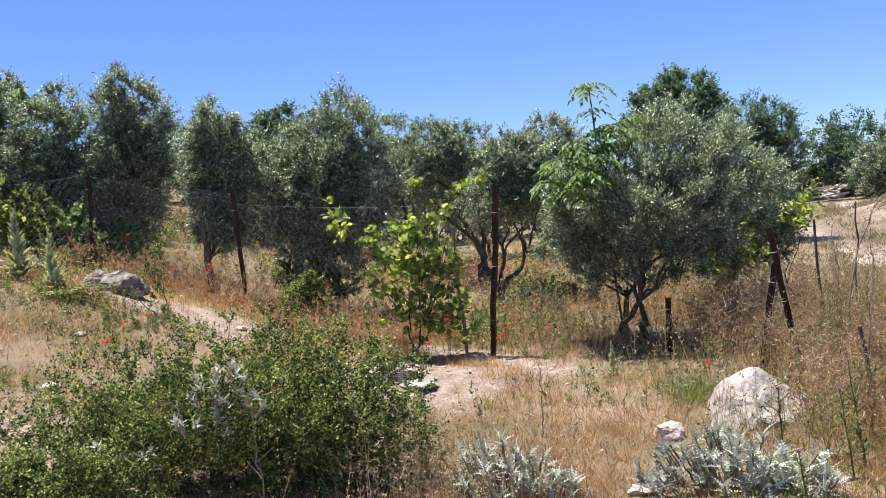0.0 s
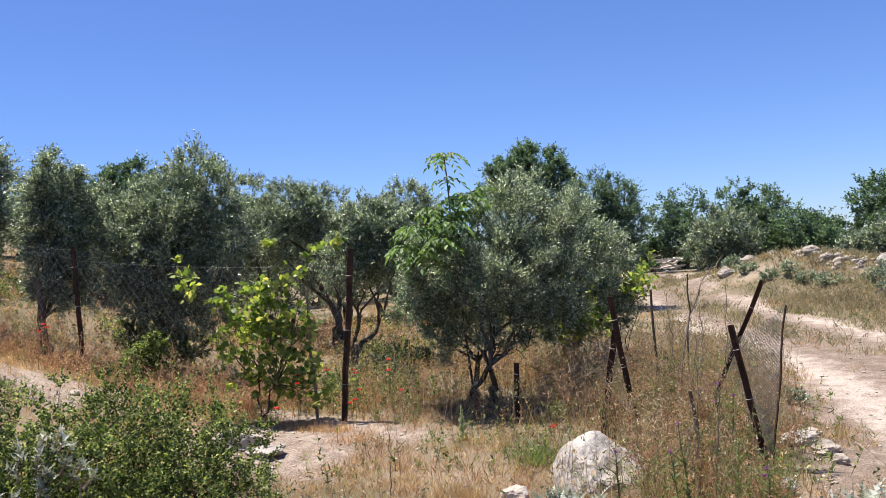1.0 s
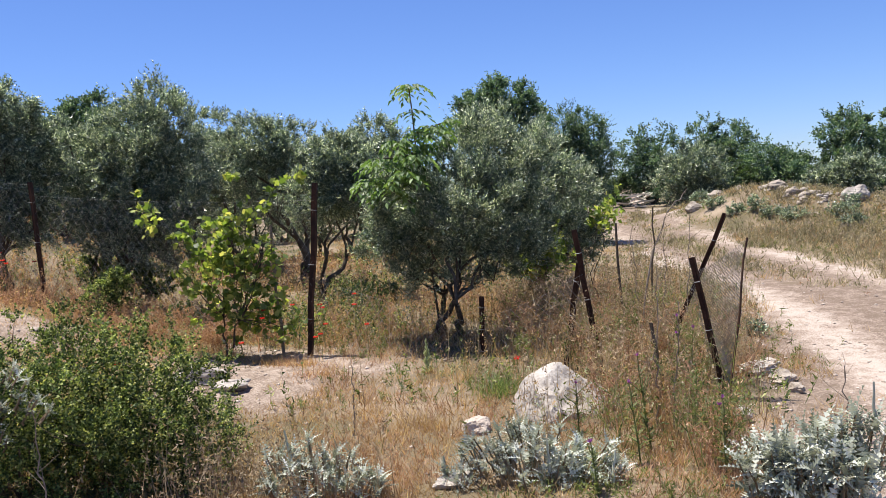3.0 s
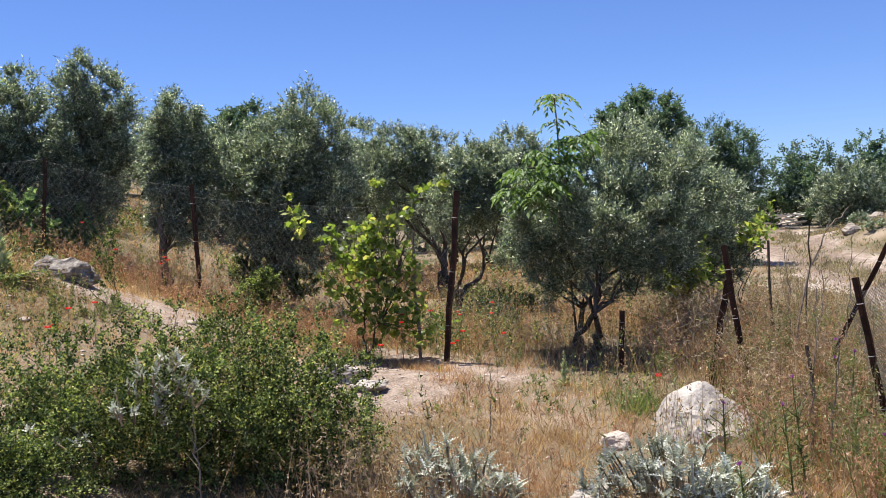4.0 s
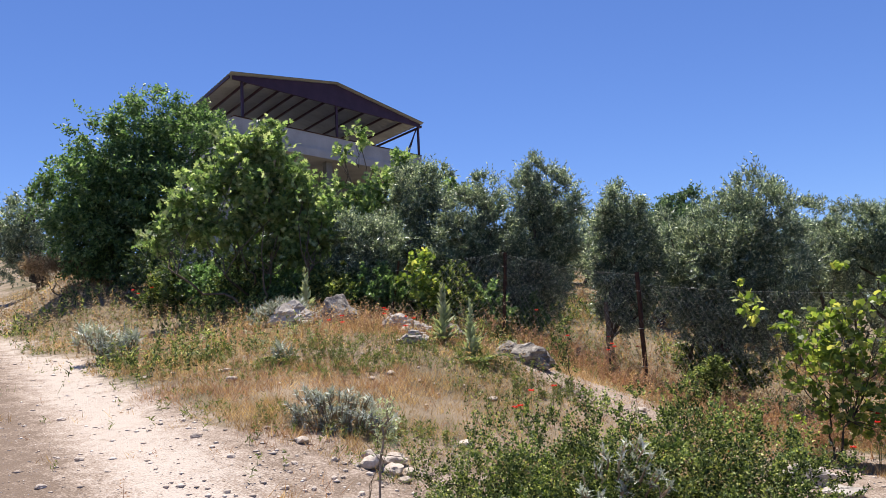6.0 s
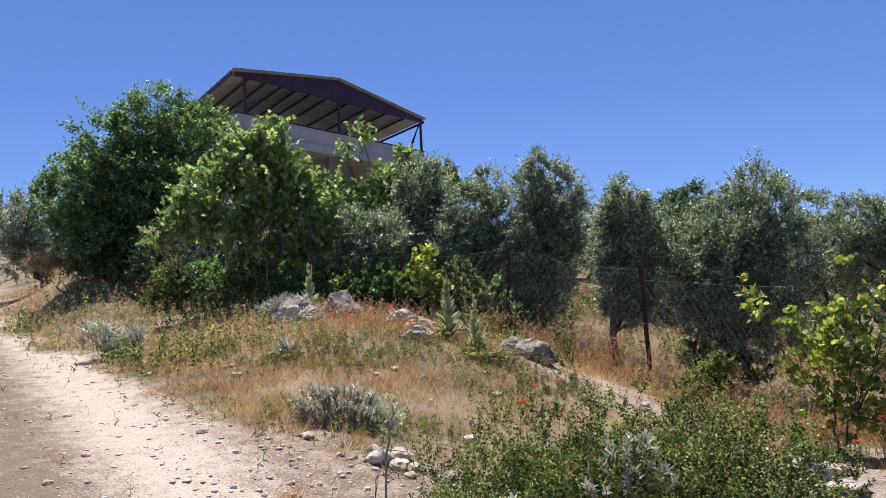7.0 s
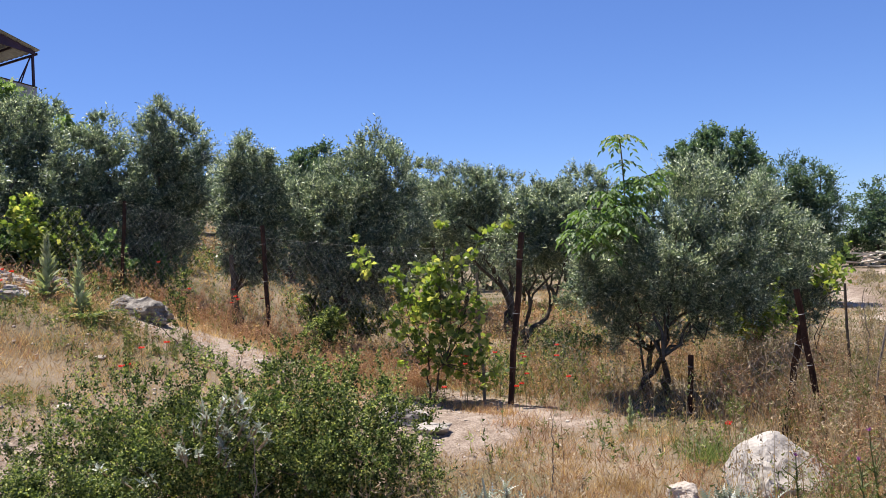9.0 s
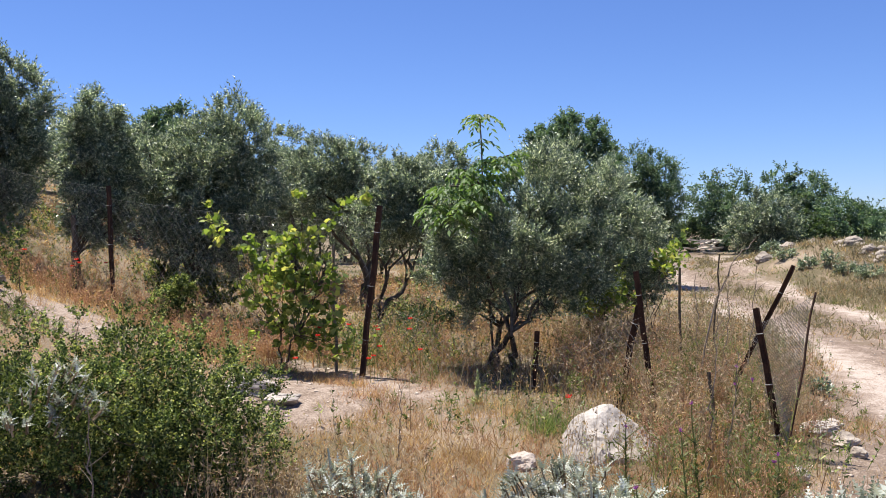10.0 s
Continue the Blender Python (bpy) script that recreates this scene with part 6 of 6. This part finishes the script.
def thicket(name, label, count, tall, mat, seed, want, az=(-40, -14), near=4.6, far=10.5, stems=5, heads=2):
    """Dry branching plants: stems that fork into side shoots and fine twigs with seed heads."""
    x, y, rs = scatter(count, near, far, seed, az)
    keep = rs.random(count) < want(x, y)
    x, y = np.repeat(x[keep], stems), np.repeat(y[keep], stems)
    n = len(x)
    root = np.stack([x + rs.normal(0, 0.03, n), y + rs.normal(0, 0.03, n), land(x, y) - 0.01], 1)
    ax = unit(rs.normal(0, 0.3, (n, 3)) * [1, 1, 0] + [0, 0, 1.0])
    ln = tall * np.repeat(rs.uniform(0.55, 1.2, n // stems), stems) * rs.uniform(0.6, 1.1, n)
    out = [blades_of(root, ax, rs.normal(size=(n, 3)), ln, np.full(n, 0.009))]
    for many, share, thin in ((7, 0.42, 0.006), (4, 0.45, 0.004)):
        t = rs.uniform(0.25, 0.95, (len(root), many))
        at = (root[:, None] + ax[:, None] * (ln[:, None] * t)[:, :, None]).reshape(-1, 3)
        sub = unit(np.repeat(ax, many, 0) + rs.normal(0, 0.62, at.shape))
        root, ax, ln = at, sub, np.repeat(ln, many) * share * rs.uniform(0.5, 1.1, len(at))
        out.append(blades_of(root, ax, rs.normal(size=at.shape), ln, np.full(len(at), thin)))
    at = np.repeat(root + ax * (ln * 0.9)[:, None], heads, 0) + rs.normal(0, 0.008, (len(root) * heads, 3))
    m = len(at)
    out.append(slips(at, rs.normal(0, 0.6, (m, 3)) + [0, 0, 0.5], rs.normal(size=(m, 3)), 0.022 * rs.uniform(0.5, 1.4, m), 0.011 * rs.uniform(0.6, 1.4, m)))
    v, f = join(out)
    tagged(part(name, quick_mesh(name, v, f), mat), label, "weeds", kind="stuff")


def by_fence(x, y):
    return np.clip(smooth(5.4, 6.4, y) * bump_at(x, y, 3.25, 7.0, 0.7, 2.2, 0.12) + 0.5 * bump_at(x, y, 2.4, 4.9, 0.3, 0.6), 0, 1) * (1 - smooth(0.55, 0.62, x / np.maximum(y, 1.0)))


thicket("dry_thicket", "tangled grey-brown dry plants along the old fence", 330, 0.62, M_STALK, 241, by_fence)
thicket("red_thicket", "tangled reddish dry plants along the old fence", 260, 0.5, M_REDWEED, 242, by_fence)
thicket("green_thicket", "half-dry yellow-green weeds tangled along the old fence", 240, 0.5, M_WEED, 243, by_fence)
thicket("grove_thicket", "reddish dry plants under the olives", 300, 0.4, M_REDWEED, 244, lambda x, y: 0.9 * bump_at(x, y, -3.6, 11.0, 1.4, 0.9) + 0.6 * bump_at(x, y, -0.3, 9.6, 1.6, 0.6), (-8, 30), 8.8, 13)


def flowering_thistle(label, place, height, seed, heads=2):
    """A thin upright thistle: winged stem, narrow spiny leaves and small purple heads."""
    rs = np.random.RandomState(seed)
    g = ground_at(place[0], place[1], 0.02)
    ob = thing("flowering_thistle", tuple(g), label, "thistle", "thistles by the fence")
    top = np.array([rs.normal(0, 0.04), rs.normal(0, 0.04), height])
    wood, tips = [limb((0, 0, 0), top, 0.006, 0.003, rs, 0.05, 7)], [top]
    for k in range(heads + 3):
        a = top * rs.uniform(0.45, 0.85)
        e = a + unit(rs.normal(0, 0.6, 3) * [1, 1, 0.3] + [0, 0, 0.9]) * height * rs.uniform(0.12, 0.26)
        wood.append(limb(a, e, 0.004, 0.0025, rs, 0.08, 4))
        tips.append(e)
    v, f = join(wood)
    part("stem", quick_mesh("stem", v, f), M_WEED, ob)
    n = 46
    t = rs.uniform(0.05, 0.95, n)
    a = rs.uniform(0, 6.28, n)
    ln = (0.10 - 0.06 * t) * rs.uniform(0.6, 1.2, n)
    v, f = toothed_leaves(top * t[:, None], np.stack([np.cos(a), np.sin(a), 0.9 + 0 * a], 1), np.tile([0, 0, 1.0], (n, 1)) + rs.normal(0, 0.2, (n, 3)), ln, ln * 0.3)
    part("foliage", quick_mesh("foliage", v, f), M_WEED, ob)
    for k in range(heads):
        d = unit(rs.normal(0, 0.5, (14, 3)) + [0, 0, 1.0])
        v, f = slips(np.tile(tips[k], (14, 1)), d, rs.normal(size=(14, 3)), np.full(14, 0.024), np.full(14, 0.009))
        part("flower_head", quick_mesh("flower_head", v, f), M_PURPLE_FLOWER, ob, "small purple thistle head")


M_PURPLE_FLOWER = leaf_material("thistle_flower", [(0.0, (0.22, 0.05, 0.24)), (1.0, (0.46, 0.18, 0.46))], 0.7, 0.2, 0.3, (1.0, 0.6, 1.0))
for k, (p, h, c) in enumerate([((2.18, 4.74), 0.62, 1), ((2.03, 4.56), 0.50, 1), ((2.40, 4.26), 0.46, 2), ((2.75, 5.35), 0.66, 1), ((1.82, 5.0), 0.42, 1), ((3.02, 6.0), 0.62, 2), ((2.55, 4.9), 0.5, 0), ((1.62, 4.2), 0.3, 1)]):
    flowering_thistle("slender green thistle with purple heads in dry weeds" if c else "slender green thistle gone to seed in dry weeds", p, h, 330 + k, c)

# ---- poppies ----
def poppy(tip, seed):
    rs = np.random.RandomState(seed)
    g = ground_at(tip[0], tip[1])
    h = min(max(tip[2] - g[2], 0.18), 0.55)
    ob = thing("poppy", tuple(g), "red poppy flowering in dry grass", "flower", "poppies")
    v, f = limb((0, 0, -0.02), (rs.normal(0, 0.02), rs.normal(0, 0.02), h), 0.0025, 0.002, rs, 0.06, 4)
    part("stem", quick_mesh("stem", v, f), M_WEED, ob)
    e = v[-5:].mean(0)
    a = np.arange(5) * 1.257 + rs.uniform(0, 6)
    d = np.stack([np.cos(a), np.sin(a), 0.45 + 0 * a], 1)
    v, f = leaves(np.tile(e, (5, 1)), d, np.tile([0, 0, 1.0], (5, 1)), np.full(5, 0.03), np.full(5, 0.038), -0.2, -0.15)
    part("petals", quick_mesh("petals", v, f), M_POPPY, ob)


for k, p in enumerate([(0.802, 8.575, 0.581), (-0.165, 8.410, 0.558), (-0.154, 8.611, 0.605), (0.364, 8.204, 0.343), (0.436, 8.401, 0.435), (0.466, 9.000, 0.529), (0.856, 8.268, 0.417), (-0.326, 8.005, 0.399), (-1.064, 5.916, 0.875),
    (-5.394, 7.926, 1.448), (-5.486, 9.055, 1.812), (-5.399, 8.990, 1.730), (-5.159, 9.015, 1.656), (-4.729, 8.224, 1.349), (-2.792, 6.514, 0.881), (-2.777, 6.952, 0.979), (-2.659, 7.105, 1.004), (-5.304, 9.047, 1.727),
    (-0.146, 8.876, 0.590), (0.398, 8.365, 0.346), (0.468, 9.063, 0.551), (0.157, 9.075, 0.577), (0.824, 8.834, 0.663), (1.954, 6.787, 0.197), (-3.253, 11.119, 1.508), (-3.094, 10.645, 1.214), (-4.963, 8.782, 1.461),
    (-10.395, 9.582, 2.370), (-10.166, 9.534, 2.304), (-10.180, 9.808, 2.408), (-5.555, 8.227, 1.431), (-5.576, 7.971, 1.377), (-5.780, 9.505, 1.850), (-4.368, 11.296, 2.022), (-3.466, 10.025, 1.387), (-2.766, 6.553, 0.889),
    (-3.059, 10.465, 1.257), (-3.114, 10.561, 1.175), (-2.885, 11.143, 1.189), (1.953, 6.735, 0.186), (1.978, 10.325, 0.667)]):
    poppy(p, 300 + k)


# ---- the open-roofed building on the hill ----
def box(bm, o, ex, ey, ez):
    """A box from a corner and three edge vectors."""
    o, ex, ey, ez = (np.array(q, float) for q in (o, ex, ey, ez))
    vs = [bm.verts.new(tuple(o + ex * a + ey * b + ez * c)) for c in (0, 1) for a, b in ((0, 0), (1, 0), (1, 1), (0, 1))]
    for q in ((3, 2, 1, 0), (4, 5, 6, 7), (0, 1, 5, 4), (1, 2, 6, 5), (2, 3, 7, 6), (3, 0, 4, 7)):
        bm.faces.new([vs[i] for i in q])
    bmesh.ops.recalc_face_normals(bm, faces=bm.faces)
    return bm


def building():
    A, B = np.array((-17.02, 19.83, 0.0)), np.array((-15.37, 28.96, 0.0))
    eave, wall_top = 9.6, 8.33
    W = np.linalg.norm(B - A)
    across = (B - A) / W
    back = unit(np.array([-across[1], across[0], 0]) + 0.38 * across)
    up = np.array([0, 0, 1.0])
    D = 9.0
    ob = thing("terrace_building", (float(A[0]), float(A[1]), 0.0), "grey concrete house with an open purple-edged metal roof over its terrace", "building")
    o = A

    def add(name, bm, mat, label=""):
        return part(name, bm, mat, ob, label)

    def at(s, d, z):
        return across * s + back * d + up * z
    floor = wall_top - 0.62
    # body of the house under the terrace, with openings between the columns
    base_z = 2.0
    add("wall", box(bmesh.new(), at(0.3, 3.2, base_z), across * (W - 0.6), back * (D - 3.5), up * (floor - base_z - 0.2)), M_CONCRETE)
    add("wall", box(bmesh.new(), at(4.6, 2.7, base_z), across * (W - 4.9), back * 0.48, up * (floor - base_z - 0.2)), M_PLASTER, "raw grey rendered wall")
    for s in (0.2, 4.1, W - 0.5):
        add("column", box(bmesh.new(), at(s, 0.25, base_z), across * 0.3, back * 0.3, up * (floor - base_z - 0.2)), M_PLASTER)
    add("terrace_slab", box(bmesh.new(), at(-0.05, -0.1, floor - 0.2), across * (W + 0.1), back * D, up * 0.26), M_CONCRETE)
    for o2, e1, e2 in ((at(0, 0, floor + 0.06), across * W, back * 0.16), (at(0, 0.165, floor + 0.06), across * 0.16, back * (D - 0.4)), (at(W - 0.16, 0.165, floor + 0.06), across * 0.16, back * (D - 0.4))):
        rail = add("parapet", box(bmesh.new(), o2, e1, e2, up * (wall_top - floor - 0.06)), M_CONCRETE, "grey rendered parapet")
    part("coping", box(bmesh.new(), at(-0.02, -0.02, wall_top + 0.002), across * (W + 0.04), back * 0.2, up * 0.035), M_RUST, rail)
    # purple steel roof
    rise = 0.66
    ridge = W * 0.49
    for d in (0.0, D - 0.5):
        bm = bmesh.new()
        pts = [at(0, d, eave - 0.10), at(W, d, eave - 0.10), at(W, d, eave + 0.02), at(ridge, d, eave + rise), at(0, d, eave + 0.02)]
        f = [bm.verts.new(tuple(p)) for p in pts]
        g = [bm.verts.new(tuple(p + back * 0.06)) for p in pts]
        bm.faces.new(f[::-1])
        bm.faces.new(g)
        for i in range(5):
            bm.faces.new((f[i], f[(i + 1) % 5], g[(i + 1) % 5], g[i]))
        bmesh.ops.recalc_face_normals(bm, faces=bm.faces)
        add("gable_panel", bm, M_PURPLE, "dark purple gable panel")
    for s0, z0, s1, z1 in ((-0.12, eave + 0.02, ridge, eave + rise), (W + 0.12, eave + 0.02, ridge, eave + rise)):
        # ribs run down the slope: many narrow ridges along the depth
        dd = np.linspace(-0.16, D - 0.2, 110)
        rib = 0.022 * (np.arange(110) % 4 < 2)
        v = np.array([at(a, d, e + r) - 0 for a, e in ((s0, z0 + 0.02), (s1, z1 + 0.02)) for d, r in zip(dd, rib)])
        v2 = v + [0, 0, 0.012]
        i = np.arange(109)
        f = np.concatenate([np.stack([i, i + 1, i + 111, i + 110], 1), np.stack([i + 220, i + 330, i + 331, i + 221], 1)])
        sheet = add("roof_sheet", quick_mesh("roof_sheet", np.concatenate([v, v2]), f), M_SHEET, "pale ribbed metal roof sheet")
        for k in range(6):
            t = k / 5.5
            a, e = s0 + (s1 - s0) * t, z0 + (z1 - z0) * t
            part("purlin", box(bmesh.new(), at(a, 0.07, e - 0.085), across * 0.05, back * (D - 0.7), up * 0.08), M_PURPLE, sheet)
    for s, d in ((0.35, 0.05), (W * 0.49, 0.05), (W - 0.12, 0.05), (0.35, D - 1.2), (W * 0.49, D - 1.2), (W - 0.12, D - 1.2), (0.02, 4.2), (W - 0.12, 4.2)):
        add("roof_post", box(bmesh.new(), at(s, d, wall_top - 0.05 if d < 1 else floor), across * 0.09, back * 0.09, up * (eave - 0.1 - (wall_top - 0.05 if d < 1 else floor))), M_PURPLE)
    for s0, s1 in ((W - 0.15, W - 0.85), (W - 0.15, W - 0.15)):
        d0, d1 = (0.1, 0.1) if s0 != s1 else (0.15, 1.0)
        v, f = tube([at(s0, d0, eave - 0.15), at(s1, d1, wall_top)], [0.025, 0.025], 6)
        add("brace", quick_mesh("brace", v, f), M_PURPLE)
    return ob


M_PLASTER = rough_material("raw_render", (0.12, 0.12, 0.115), (0.17, 0.17, 0.16), (0.22, 0.22, 0.21), 1.2, 0.9, 0.2, 25)
building()


# ---- odds and ends ----
def bare_twig(label, points, r, seed, forks=5, name="bare_branch"):
    rs = np.random.RandomState(seed)
    P = np.array(points)
    g = ground_at(P[0][0], P[0][1], 0.03)
    P[0] = g
    t = np.linspace(0, 1, 16)
    seg = np.linspace(0, 1, len(P))
    c = np.stack([np.interp(t, seg, P[:, i]) for i in range(3)], 1) + rs.normal(0, 0.008, (16, 3))
    ob = thing(name, tuple(g), label, "branch")
    v, f = tube(c - g, np.linspace(r, r * 0.35, 16), 6)
    part("main_branch", shade(quick_mesh("main_branch", v, f)), M_STICK, ob)
    for k in range(forks):
        i = rs.randint(5, 15)
        e = c[i] + unit(rs.normal(size=3) + unit(c[min(i + 1, 15)] - c[i]) * 1.2) * rs.uniform(0.08, 0.22)
        v, f = limb(c[i] - g, e - g, r * 0.35, r * 0.12, rs, 0.15, 4)
        part("side_twig", quick_mesh("side_twig", v, f), M_STICK, ob)


bare_twig("thin leafless grey branch arching over the weeds", [(3.158, 7.173, 0.318), (3.447, 7.262, 0.963), (3.630, 7.285, 1.316), (3.841, 7.291, 1.491)], 0.01, 1)
bare_twig("thin bare sapling at the edge of the track", [(-2.508, 3.887, 0.670), (-2.485, 3.901, 0.873), (-2.454, 3.920, 1.106), (-2.442, 3.927, 1.194)], 0.008, 2, 8)
tree("young_shrub", "thin sapling with small grey-green leaves beside the track", "shrub", (-2.53, 3.93), [(-2.46, 3.93, 1.16, 0.05), (-2.44, 3.93, 1.06, 0.06), (-2.47, 3.92, 0.95, 0.05)], 1, M_SPIRE, 77, twigs=26, per=8, leaf=0.024, wide=0.011, trunk=0.004, tuft=3.0)
for k, q in enumerate([((3.502, 7.236, 0.487), (3.545, 7.216, 1.114)), ((3.479, 6.802, 0.540), (3.577, 6.752, 1.324)), ((3.457, 7.697, 0.438), (3.444, 7.703, 1.160)), ((2.994, 4.061, 0.252), (3.014, 4.047, 0.532)),
                       ((0.470, 5.803, 0.214), (0.502, 5.801, 0.549)), ((2.394, 5.105, 0.314), (2.446, 5.081, 1.054)), ((2.475, 5.067, 0.313), (2.562, 5.025, 0.829)), ((-1.088, 4.267, 0.422), (-1.127, 4.257, 0.747))]):
    bare_twig("thin dry upright weed stalk", q, 0.006, 20 + k, 7, "dry_stalk")


def plank_heap():
    p = (12.471, 27.327, 0.859)
    g = ground_at(p[0], p[1])
    ob = thing("timber_heap", tuple(g), "heap of pale broken boards beside the far track", "debris")
    rs = np.random.RandomState(9)
    for k in range(16):
        L = rs.uniform(0.3, 0.65)
        a, t = rs.uniform(-1.1, 1.1), rs.normal(0, 0.22)
        ex = np.array([math.cos(a), math.sin(a), t]) * L
        ey = unit(np.array([-math.sin(a), math.cos(a), 0.0])) * 0.16
        o = np.array([rs.normal(0, 0.22) - L / 2, rs.normal(0, 0.2), 0.02 + 0.03 * k])
        part("board", box(bmesh.new(), o, ex, ey, (0, 0, 0.04)), M_BOARD, ob)


M_BOARD = rough_material("pale_board", (0.45, 0.40, 0.33), (0.64, 0.59, 0.51), (0.76, 0.72, 0.65), 3, 0.85, 0.3, 40)
plank_heap()
